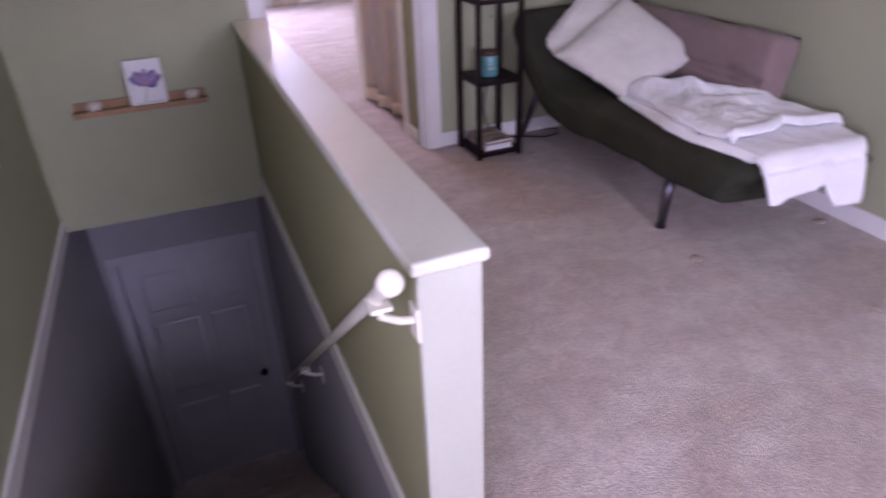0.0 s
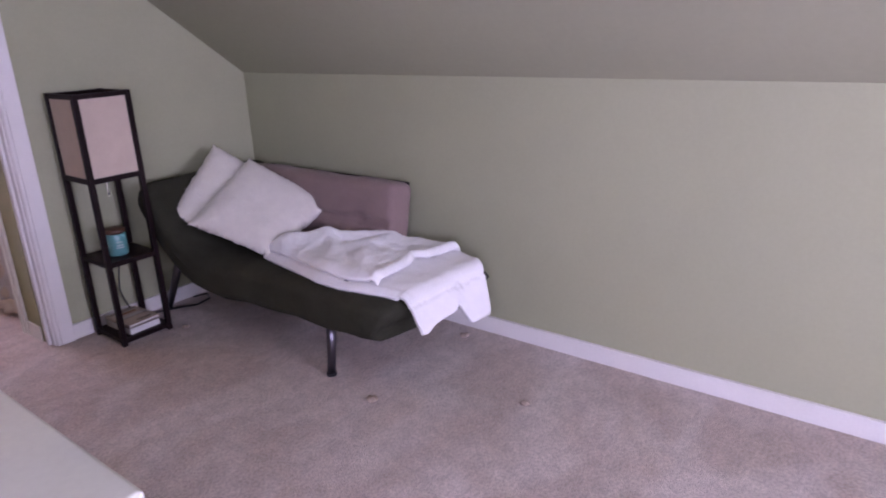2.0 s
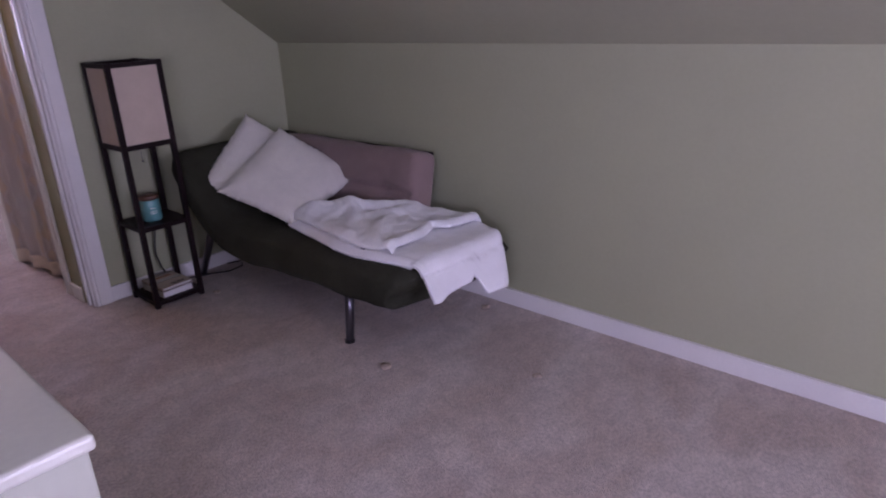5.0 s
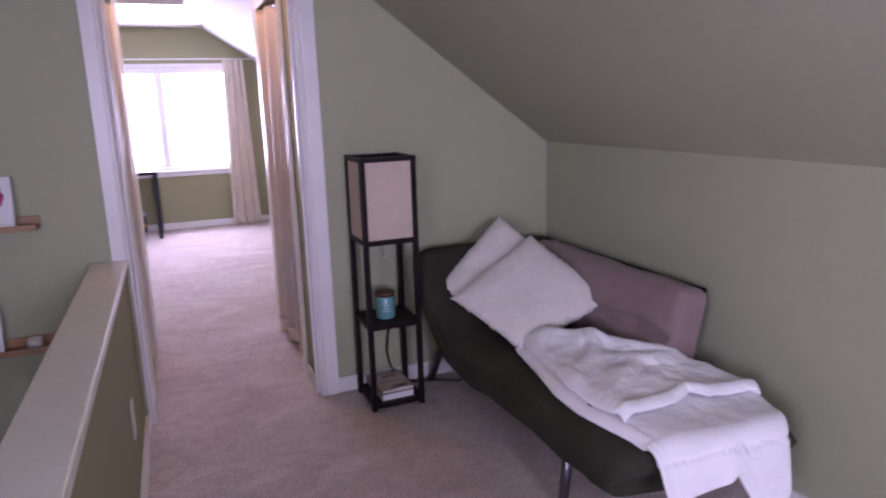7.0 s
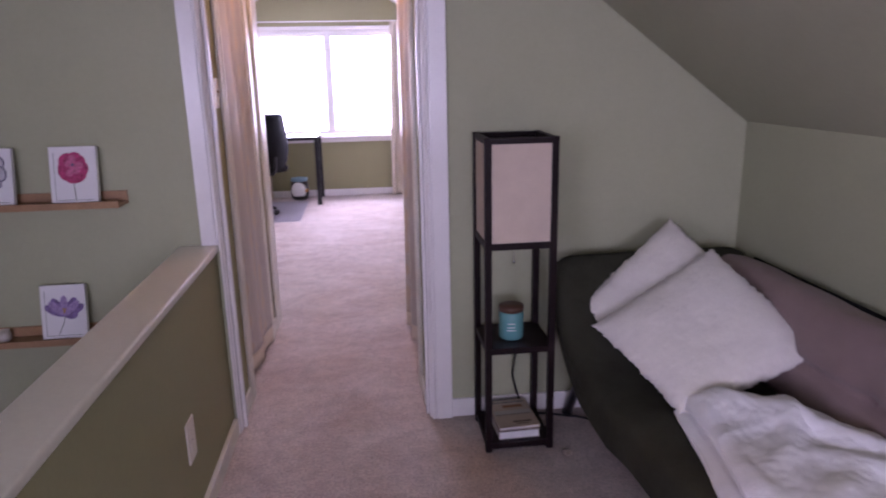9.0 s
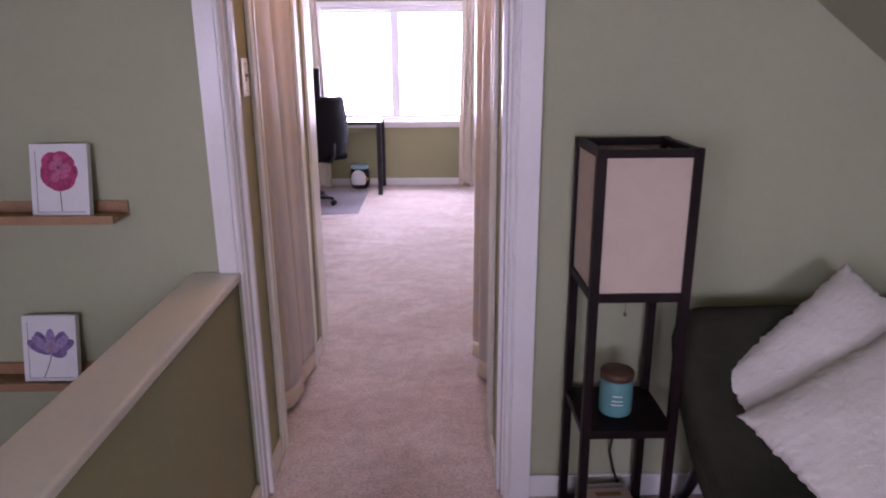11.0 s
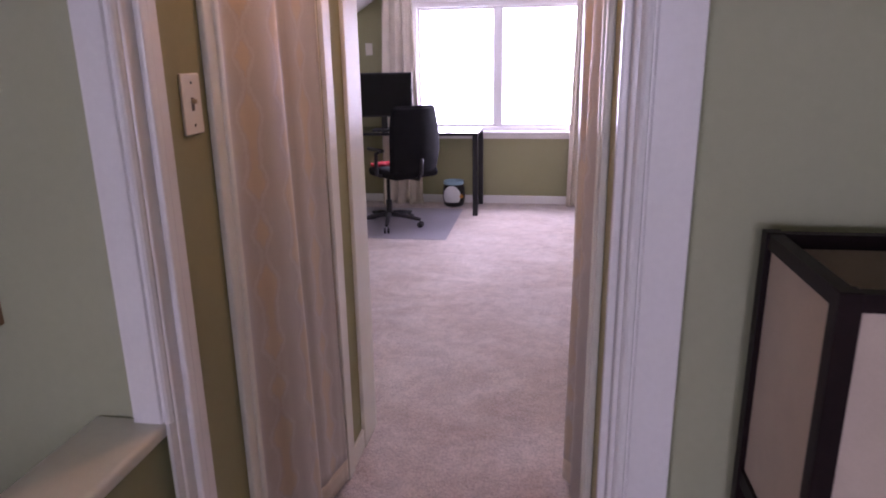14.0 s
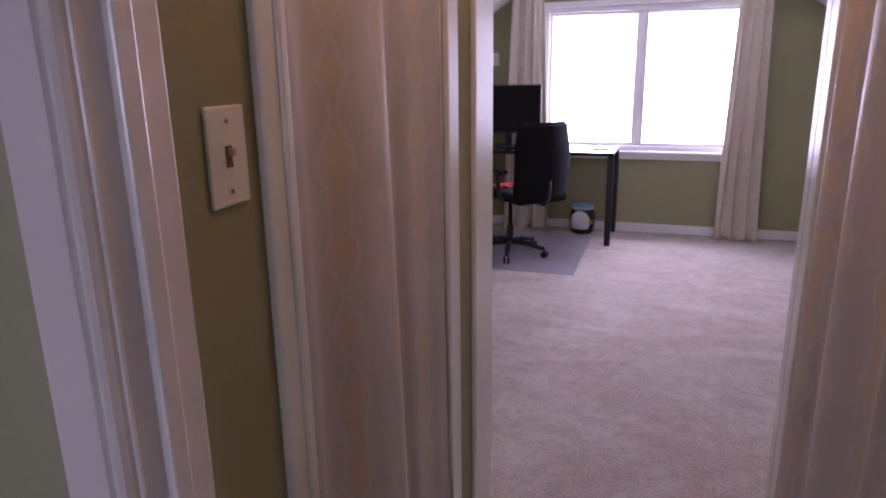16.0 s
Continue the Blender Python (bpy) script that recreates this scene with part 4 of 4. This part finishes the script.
def pillow(name, corners, thick, label, seed):
    """A soft square cushion between four corners (in order round), puffed to its thickness, with a nubby pile."""
    a, b, c, d = [Vector(p) for p in corners]
    n = 84
    bm = bmesh.new()
    nrm = (c - a).cross(d - b).normalized()
    if nrm.z < 0:
        nrm = -nrm
    mid = (a + b + c + d) / 4
    layers = []
    for s in (1, -1):
        rows = []
        for i in range(n + 1):
            r = []
            for j in range(n + 1):
                u, v = i / n, j / n
                p = a * (1 - u) * (1 - v) + b * u * (1 - v) + c * u * v + d * (1 - u) * v
                U, V = 2 * u - 1, 2 * v - 1
                fill = max(0.0, (1 - U ** 4) * (1 - V ** 4)) ** 0.62
                pull = 1.03 - 0.045 * ((1 - U * U) * V ** 4 + (1 - V * V) * U ** 4)
                p = mid + (p - mid) * pull
                rim = max(abs(U), abs(V)) ** 8
                p = p + (p - mid).normalized() * rim * (0.009 * noise.noise(p * 45) + 0.010 * noise.noise(p * 110))
                h = thick / 2 * fill + (0.012 * noise.noise(p * 7 + Vector((seed, 0, 0))) + 0.0010 * noise.noise(p * 30) + 0.0013 * noise.noise(p * 130) + 0.0002 * math.sin(2 * math.pi * (19 * u + 0.8 * noise.noise(p * 7)))) * min(1, fill * 2)
                r.append(p + nrm * s * h)
            rows.append(r)
        layers.append(rows)
    vt = [[bm.verts.new(p) for p in r] for r in layers[0]]
    vb = [[vt[i][j] if i in (0, n) or j in (0, n) else bm.verts.new(layers[1][i][j]) for j in range(n + 1)] for i in range(n + 1)]
    for i in range(n):
        for j in range(n):
            bm.faces.new((vt[i][j], vt[i + 1][j], vt[i + 1][j + 1], vt[i][j + 1]))
            bm.faces.new((vb[i][j], vb[i][j + 1], vb[i + 1][j + 1], vb[i + 1][j]))
    bmesh.ops.recalc_face_normals(bm, faces=bm.faces)
    return tagged(part(name, bm, FLUFF, None, "", True), label, "pillow", "pillows on the sofa bed")


pillow("pillow", ((1.925, 3.30, 0.590), (2.13, 2.99, 0.49), (2.52, 3.18, 0.72), (2.355, 3.43, 0.900)), 0.13, "cream fleece square pillow leaning on the raised end", 1)
pillow("pillow", ((1.945, 3.12, 0.590), (2.075, 2.655, 0.458), (2.625, 2.790, 0.575), (2.415, 3.20, 0.832)), 0.14, "cream fleece square pillow leaning on another pillow", 5)


def blanket_at(u, v):
    """The lower layer: u runs from the pillows to the hanging hem, v across from the front edge to the back."""
    length = 1.112 + 0.015 * math.sin(5 * v) - 0.022 * math.exp(-((v - 0.60) / 0.05) ** 2) + 0.02 * math.exp(-((v - 0.05) / 0.1) ** 2) + 0.075 * max(0.0, min(1.0, (v - 0.6) / 0.08))
    s = u * length
    front = 2.065 - 0.085 * min(1, 2.4 * u) + 0.055 * max(0.0, u - 0.55) / 0.45 + 0.006 * math.sin(9 * u)
    back = 2.40 + 0.205 * min(1.0, u * 2.2) - 0.150 * max(0.0, u - 0.62) / 0.38
    x = front + (back - front) * v + 0.018 * noise.noise(Vector((u * 4, v * 3, 1)))
    y_end, start = 1.738 - 0.030 * v, 2.70 + 0.08 * v * (1 - v) - 0.05 * v
    run = start - y_end
    fold = 0.016 * noise.noise(Vector((x * 5.5 + 1.2 * u, u * 5, 4))) + 0.004 * noise.noise(Vector((x * 13, u * 12, 2))) + 0.0022 * noise.noise(Vector((x * 38, u * 40, 6)))
    fold += 0.006 * math.exp(-((u - 0.955) / 0.012) ** 2) + 0.005 * math.exp(-((v - 0.05) / 0.02) ** 2)
    fold -= 0.030 * math.exp(-v / 0.05)
    if s < run - 0.04:
        return (x, start - s, SEAT + 0.034 + max(-0.024, fold))
    t = (s - run + 0.04) / 0.10
    if t < 1:
        a = t * math.pi / 2
        return (x, y_end + 0.04 - 0.055 * math.sin(a), SEAT + 0.034 - 0.055 * (1 - math.cos(a)) + max(-0.024, fold) * (1 - t) * 0.6)
    hang = min(1, (s - run - 0.06) / 0.15)
    wave = (0.010 * math.sin(9 * v + 1) + 0.018 * math.exp(-((v - 0.58) / 0.06) ** 2)) * hang
    return (x + 0.02 * hang * (v - 0.3), y_end - 0.022 - 0.06 * hang - 0.14 * abs(fold) - wave, SEAT - 0.021 - (s - run - 0.06))


FLAP = [(0.22, 0.55, 0.16, 0.30, 0.034, 0.5), (0.36, 0.42, 0.07, 0.24, 0.026, -0.7), (0.58, 0.62, 0.10, 0.30, 0.022, 0.35), (0.13, 0.25, 0.10, 0.16, 0.022, 0.2), (0.72, 0.30, 0.09, 0.22, 0.016, -0.4), (0.45, 0.80, 0.08, 0.16, 0.020, 0.8)]


def flap_at(u, v):
    """The upper layer, folded back over the lower one and rumpled; its free edge runs slantwise and is rolled."""
    reach = 0.70 - 0.055 * v + 0.010 * math.sin(7 * v)
    p = Vector(blanket_at(reach * u, 0.085 + 0.925 * v + 0.02 * math.sin(6 * u)))
    puff = 0.020
    for cu, cv, wu, wv, h, slant in FLAP:
        a, b = u - cu, v - cv
        d = (a - slant * b) / wu
        puff += h * math.exp(-d * d - (b / wv) ** 2)
    warp = noise.noise(Vector((u * 4, v * 3, 9)))
    puff += 0.011 * (1 - abs(math.sin(6.5 * u + 3.2 * v + 2.0 * warp))) * (1 - 0.5 * u)
    puff += 0.006 * noise.noise(Vector((u * 11, v * 8, 3))) + 0.0022 * noise.noise(Vector((u * 34, v * 26, 6)))
    rim = min(u / 0.05, v / 0.07, (1 - v) / 0.06, 1.0)
    puff = 0.012 + puff * max(0.0, rim) ** 0.5
    puff += 0.013 * math.exp(-((u - 0.965) / 0.022) ** 2) - 0.012 * max(0.0, (u - 0.985) / 0.015)
    return (p.x, p.y, p.z + puff)


blanket = part("blanket", sheet(blanket_at, 150, 80, 0.016), WHITECLOTH, None, "", True)
tagged(blanket, "white plush blanket folded over itself on the sofa bed", "blanket")
part("folded_flap", sheet(flap_at, 130, 80, 0.018), WHITECLOTH, blanket, "rumpled upper layer with a rolled hem", True)
tag_at = Vector(flap_at(0.80, 0.0))
part("care_tag", box(tag_at.x - 0.006, tag_at.x + 0.001, tag_at.y - 0.012, tag_at.y + 0.012, tag_at.z - 0.006, tag_at.z - 0.003), INDIGO, blanket, "small dark care tag")

# ---- picture ledges ----


def ledge(x0, x1, z, label):
    t = thing("picture_ledge", ((x0 + x1) / 2, DOOR_Y, z), label, "shelf", "picture ledges on the door wall")
    part("back", box(x0, x1, DOOR_Y - 0.012, DOOR_Y, z, z + 0.05, 0.001), OAK, t)
    part("base", box(x0, x1, DOOR_Y - 0.105, DOOR_Y - 0.012, z, z + 0.012, 0.001), OAK, t)
    part("lip", box(x0, x1, DOOR_Y - 0.117, DOOR_Y - 0.105, z, z + 0.026, 0.001), OAK, t)
    return t


def petal(bm, cx, cz, angle, length, width, y, point=0.0):
    """One painted petal: a flat rounded blade from its root outward."""
    vs = []
    for i in range(18):
        s = 2 * math.pi * i / 18
        px = length * (0.5 + 0.5 * math.cos(s))
        pz = width / 2 * math.sin(s) * (1 + 0.35 * math.cos(s)) * (1 - point * (0.5 + 0.5 * math.cos(s)))
        vs.append(bm.verts.new((cx + px * math.cos(angle) - pz * math.sin(angle), y, cz + px * math.sin(angle) + pz * math.cos(angle))))
    bm.faces.new(vs)


def picture(x, z, kind, label, seed):
    """A white canvas leaning on the wall, with a painted flower flat on it, its stem and a thin printed edge line."""
    w, h = 0.170, 0.214
    t = thing("picture", (0, 0, 0), label, "picture", "flower pictures on the ledges")
    part("canvas", box(-w / 2, w / 2, -0.024, 0, 0, h, 0.002), PAPER, t)
    rnd = random.Random(seed)
    y = -0.0244
    bm = bmesh.new()
    add_box(bm, -w * 0.40, -w * 0.39, y, y + 0.0003, h * 0.06, h * 0.90)
    add_box(bm, -w * 0.40, w * 0.42, y, y + 0.0003, h * 0.055, h * 0.063)
    part("printed_line", bm, STEM, t, "thin grey printed line")
    cx, cz = (0.0, h * 0.64)
    dark, light, tip = bmesh.new(), bmesh.new(), bmesh.new()
    if kind == "poppy":
        for k in range(8):
            petal(dark, cx, cz - 0.004, radians(k * 45 + rnd.uniform(-14, 14)), w * rnd.uniform(0.28, 0.37), w * rnd.uniform(0.26, 0.36), y - 0.0002 - 0.00006 * k)
        for k in range(5):
            petal(light, cx + rnd.uniform(-0.006, 0.006), cz + rnd.uniform(-0.004, 0.008), radians(k * 72 + 20), w * rnd.uniform(0.14, 0.26), w * 0.15, y - 0.0010 - 0.00006 * k)
        petal(tip, cx - 0.006, cz + 0.004, 0.6, 0.012, 0.011, y - 0.0016)
        inks = (PINK, ROSE, INDIGO)
    elif kind == "crocus":
        cz = h * 0.42
        for k, a in enumerate((150, 122, 58, 30, 8)):
            petal(dark, cx + 0.004, cz, radians(a), w * (0.50 if k < 4 else 0.30), w * 0.23, y - 0.0002 - 0.0001 * k, 0.3)
        for k, a in enumerate((136, 90, 44)):
            petal(light, cx + 0.004, cz + 0.004, radians(a), w * 0.46, w * 0.20, y - 0.0009 - 0.0001 * k, 0.3)
        for a in (80, 98):
            petal(tip, cx + 0.004, cz + 0.008, radians(a), 0.026, 0.006, y - 0.0014)
        inks = (PURPLE, LILAC, OAK)
    else:
        cz = h * 0.52
        for k, (a, ln, wd) in enumerate(((100, 0.50, 0.42), (62, 0.52, 0.40), (12, 0.40, 0.34), (165, 0.38, 0.34), (250, 0.44, 0.46), (300, 0.36, 0.34))):
            petal(dark, cx, cz, radians(a), w * ln, w * wd, y - 0.0002 - 0.0002 * k)
            petal(light, cx, cz, radians(a), w * (ln - 0.035), w * (wd - 0.05), y - 0.0003 - 0.0002 * k)
        for k in range(5):
            petal(tip, cx, cz, radians(90 + k * 72), 0.013, 0.008, y - 0.0018)
        inks = (INDIGO, PALE, INDIGO)
    for name, mesh, ink, words in zip(("petals", "inner_petals", "heart"), (dark, light, tip), inks, ("painted petals", "paler painted petals", "painted flower heart")):
        part(name, mesh, ink, t, words)
    bm = bmesh.new()
    bend = {"poppy": 0.004, "crocus": -0.026, "pansy": 0.012}[kind]
    pts = [(bend * (1 - i / 8) ** 1.4 + (0.004 if kind == "crocus" else 0.0), h * 0.07 + (cz - 0.03 - h * 0.07 + (0.028 if kind == "crocus" else 0)) * i / 8) for i in range(9)]
    for (xa, za), (xb, zb) in zip(pts, pts[1:]):
        bm.faces.new([bm.verts.new(q) for q in ((xa - 0.0017, y - 0.0001, za), (xa + 0.0017, y - 0.0001, za), (xb + 0.0017, y - 0.0001, zb), (xb - 0.0017, y - 0.0001, zb))])
    part("stem", bm, STEM, t, "painted stem")
    t.matrix_basis = pose(x, DOOR_Y - 0.064, z, -11, 0, 0)
    return t


ROSE = material("rose_ink", (0.68, 0.18, 0.32), 0.8, vary=0.25, scale=80)
LILAC = material("lilac_ink", (0.42, 0.30, 0.56), 0.8, vary=0.2, scale=80)
PALE = material("pale_lavender_ink", (0.58, 0.55, 0.62), 0.8, vary=0.12, scale=60)
ledge(-0.44, 0.197, 1.034, "light oak picture ledge on the sage wall")
ledge(-0.43, 0.180, 0.493, "light oak picture ledge on the sage wall")
picture(0.033, 1.049, "poppy", "white canvas with a pink painted poppy", 3)
picture(-0.270, 1.049, "pansy", "white canvas with a pale painted pansy", 8)
picture(-0.086, 0.508, "crocus", "white canvas with a purple painted crocus", 5)


def candle(x, z):
    t = thing("tealight", (x, DOOR_Y - 0.06, z), "small cream frosted tealight holder on a ledge", "candle", "tealights on the ledges")
    part("holder", turned([(0.022, 0), (0.03, 0.004), (0.033, 0.02), (0.03, 0.042), (0.027, 0.042), (0.029, 0.02), (0.02, 0.008)], (x, DOOR_Y - 0.06, z), 20), material("cream_frosted_glass", (0.72, 0.66, 0.58), 0.3, vary=0.1, scale=30), t, "", True)
    part("wax", turned([(0.019, 0.009), (0.019, 0.026), (0.004, 0.027)], (x, DOOR_Y - 0.06, z), 16), BINWHITE, t, "white wax candle", True)


candle(-0.335, 0.5065)
candle(0.115, 0.5065)

# ---- bedroom desk, chair, bin, mat ----
desk = thing("desk", (-0.34, 9.35, 0), "black desk with straight square legs", "desk")
TY0, TY1, TX0, TX1, TZ = 8.99, 9.59, -1.25, 0.572, 0.818
part("top", box(TX0, TX1, TY0, TY1, TZ - 0.03, TZ, 0.003), material("glossy_black_top", (0.02, 0.02, 0.022), 0.12, vary=0.05), desk, "black glossy top")
for x in (TX0, TX1 - 0.05):
    for y in (TY0, TY1 - 0.05):
        part("leg", box(x, x + 0.05, y, y + 0.05, 0, TZ - 0.03, 0.003), BLACK, desk)
part("apron", box(TX0 + 0.05, TX1 - 0.05, TY1 - 0.04, TY1 - 0.02, TZ - 0.09, TZ - 0.03), BLACK, desk)

mon = thing("monitor", (-0.405, 9.26, TZ), "black flat monitor on the desk", "monitor")
mm = Matrix.Translation((-0.405, 9.26, TZ)) @ Matrix.Rotation(radians(8), 4, "Z")
part("screen", box(-0.29, 0.29, -0.02, 0.02, 0.13, 0.565, 0.006, 2, mm), BLACKPLASTIC, mon)
part("display", box(-0.275, 0.275, -0.0225, -0.0202, 0.148, 0.55, 0, 1, mm), material("dark_screen", (0.004, 0.004, 0.005), 0.45, spec=0.2), mon, "dark glossy display")
part("stand", box(-0.03, 0.03, -0.01, 0.03, 0.01, 0.2, 0.003, 2, mm), BLACKPLASTIC, mon)
part("foot", box(-0.12, 0.12, -0.09, 0.09, 0.0, 0.012, 0.004, 2, mm), BLACKPLASTIC, mon)

phone = thing("phone", (0.45, 9.25, TZ), "dark phone lying on the desk", "phone")
part("case", box(0.37, 0.51, 9.23, 9.30, TZ, TZ + 0.009, 0.003), BLACKPLASTIC, phone)
part("screen", box(0.376, 0.504, 9.236, 9.294, TZ + 0.009, TZ + 0.0095), material("phone_glass", (0.01, 0.01, 0.012), 0.1), phone)
tagged(part("chair_mat", box(-0.95, 0.39, 8.055, 9.28, 0.0005, 0.004, 0.001), MATVINYL), "clear vinyl chair mat on the carpet", "mat")

CXY = Vector((-0.21, 8.52, 0))
chair = thing("office_chair", CXY.to_tuple(), "black fabric office swivel chair with tall back", "office chair")
OUT = Matrix.Translation((0.150, -0.01, 0.05))
TURNC = Matrix.Translation(CXY) @ Matrix.Rotation(radians(46), 4, "Z")
for k in range(5):
    a = radians(72 * k + 16)
    e = Vector((0.31 * math.cos(a), 0.31 * math.sin(a), 0))
    bm = add_tube(bmesh.new(), [(0, 0, 0.115), tuple(e * 0.5 + Vector((0, 0, 0.105))), tuple(e + Vector((0, 0, 0.078)))], [0.026, 0.022, 0.016], 10)
    bmesh.ops.transform(bm, matrix=TURNC, verts=bm.verts)
    spoke = part("spoke", bm, BLACKPLASTIC, chair, "", True)
    bm = bmesh.new()
    side = Vector((-e.y, e.x, 0)).normalized()
    for s in (-0.016, 0.016):
        add_tube(bm, [tuple(e + side * (s - 0.008) + Vector((0, 0, 0.032))), tuple(e + side * (s + 0.008) + Vector((0, 0, 0.032)))], 0.028, 14)
    bmesh.ops.transform(bm, matrix=TURNC, verts=bm.verts)
    part("caster", bm, BLACKPLASTIC, spoke, "", True)
part("gas_lift", tube([tuple(CXY + Vector((0, 0, 0.09))), tuple(CXY + Vector((0, 0, 0.25))), tuple(CXY + Vector((0, 0, 0.251))), tuple(CXY + Vector((0, 0, 0.485)))], [0.028, 0.028, 0.016, 0.016], 14), BLACKPLASTIC, chair, "", True)
part("seat", box(-0.24, 0.24, -0.23, 0.25, 0.43, 0.515, 0.04, 4, OUT @ TURNC), BLACKCLOTH, chair, "black padded seat", True)


def chair_back(u, v):
    x = (u - 0.5) * (0.54 - 0.07 * (2 * v - 1) ** 2 - 0.05 * v)
    return tuple(OUT @ TURNC @ Vector((x, -0.235 - 0.06 * v + 0.10 * (2 * u - 1) ** 2 - 0.02 * math.sin(v * 5), 0.475 + 0.60 * v)))


bm = sheet(chair_back, 14, 16, 0.055)
bmesh.ops.bevel(bm, geom=[e for e in bm.edges if e.calc_face_angle(0) > 1.0], offset=0.02, segments=3, affect="EDGES")
part("backrest", bm, BLACKCLOTH, chair, "black mesh back", True)
part("back_bar", tube([tuple(OUT @ TURNC @ Vector(p)) for p in ((0, 0, 0.42), (0, -0.24, 0.43), (0, -0.285, 0.50), (0, -0.29, 0.62))], 0.018, 10), BLACKPLASTIC, chair, "", True)
for s in (-1, 1):
    part("armrest", tube([tuple(OUT @ TURNC @ Vector(p)) for p in ((s * 0.24, 0, 0.45), (s * 0.29, 0, 0.47), (s * 0.29, 0.0, 0.66), (s * 0.28, -0.1, 0.69), (s * 0.28, 0.14, 0.69))], 0.017, 10), BLACKPLASTIC, chair, "", True)


def cloth_fold(u, v):
    p = Vector((-0.20 + 0.20 * u, 0.22 + 0.07 * math.sin(3 * v) - 0.10 * v, 0.525 + 0.025 * noise.noise(Vector((u * 6, v * 6, 1)))))
    return tuple(OUT @ TURNC @ p)


tagged(part("red_cloth", sheet(cloth_fold, 14, 10, 0.02), RED, None, "", True), "red folded cloth lying on the chair seat", "cloth")

BX, BY = 0.273, 9.445
bin_ob = thing("waste_bin", (BX, BY, 0.0), "penguin-shaped plastic waste bin, black, white and blue", "waste bin")
part("body", turned([(0.085, 0), (0.105, 0.02), (0.118, 0.10), (0.112, 0.19), (0.10, 0.235)], (BX, BY, 0.001)), BLACKPLASTIC, bin_ob, "black body", True)
part("rim", turned([(0.102, 0.235), (0.106, 0.238), (0.106, 0.27), (0.098, 0.272), (0.098, 0.245), (0.02, 0.24)], (BX, BY, 0.001)), BINBLUE, bin_ob, "pale blue rim", True)
bm = bmesh.new()
rows = []
for i in range(9):
    v = i / 8
    r = 0.1215 - 0.035 * (2 * v - 0.95) ** 2 * (1 if v < 0.5 else 0.45)
    half = 0.85 * math.sqrt(max(0.02, 1 - (2 * v - 1) ** 2 * 0.9))
    rows.append([bm.verts.new((BX + r * math.cos(radians(-95) + half * (k / 4 - 1)), BY + r * math.sin(radians(-95) + half * (k / 4 - 1)), 0.012 + 0.215 * v)) for k in range(9)])
for r0, r1 in zip(rows, rows[1:]):
    for k in range(8):
        bm.faces.new((r0[k], r0[k + 1], r1[k + 1], r1[k]))
part("belly", bm, BINWHITE, bin_ob, "white front", True)
bm = turned([(0.024, 0), (0.018, 0.02), (0.003, 0.045)], (0, 0, 0), 12)
bmesh.ops.transform(bm, matrix=Matrix.Translation((BX + 0.085, BY - 0.075, 0.12)) @ Matrix.Rotation(radians(90), 4, "X") @ Matrix.Rotation(radians(40), 4, "Y"), verts=bm.verts)
part("beak", bm, ORANGE, bin_ob, "orange nub", True)

# ---- scraps on the carpet ----
SCRAP = material("tan_scrap", (0.58, 0.46, 0.37), 0.8, vary=0.3, scale=60)
for x, y, r in ((1.903, 1.850, 0.026), (2.240, 1.299, 0.020), (2.623, 1.884, 0.024), (1.885, 3.222, 0.020)):
    bm = bmesh.new()
    bmesh.ops.create_icosphere(bm, subdivisions=2, radius=r)
    for v in bm.verts:
        v.co += v.co * 0.5 * noise.noise(v.co * 60 + Vector((x, y, 0)))
        v.co.z *= 0.45
    zmin = min(v.co.z for v in bm.verts)
    bmesh.ops.transform(bm, matrix=Matrix.Translation((x, y, -zmin - 0.001)), verts=bm.verts)
    tagged(part("scrap", bm, SCRAP, None, "", True), "small tan scrap lying on the carpet", "scrap", "scraps on the carpet")
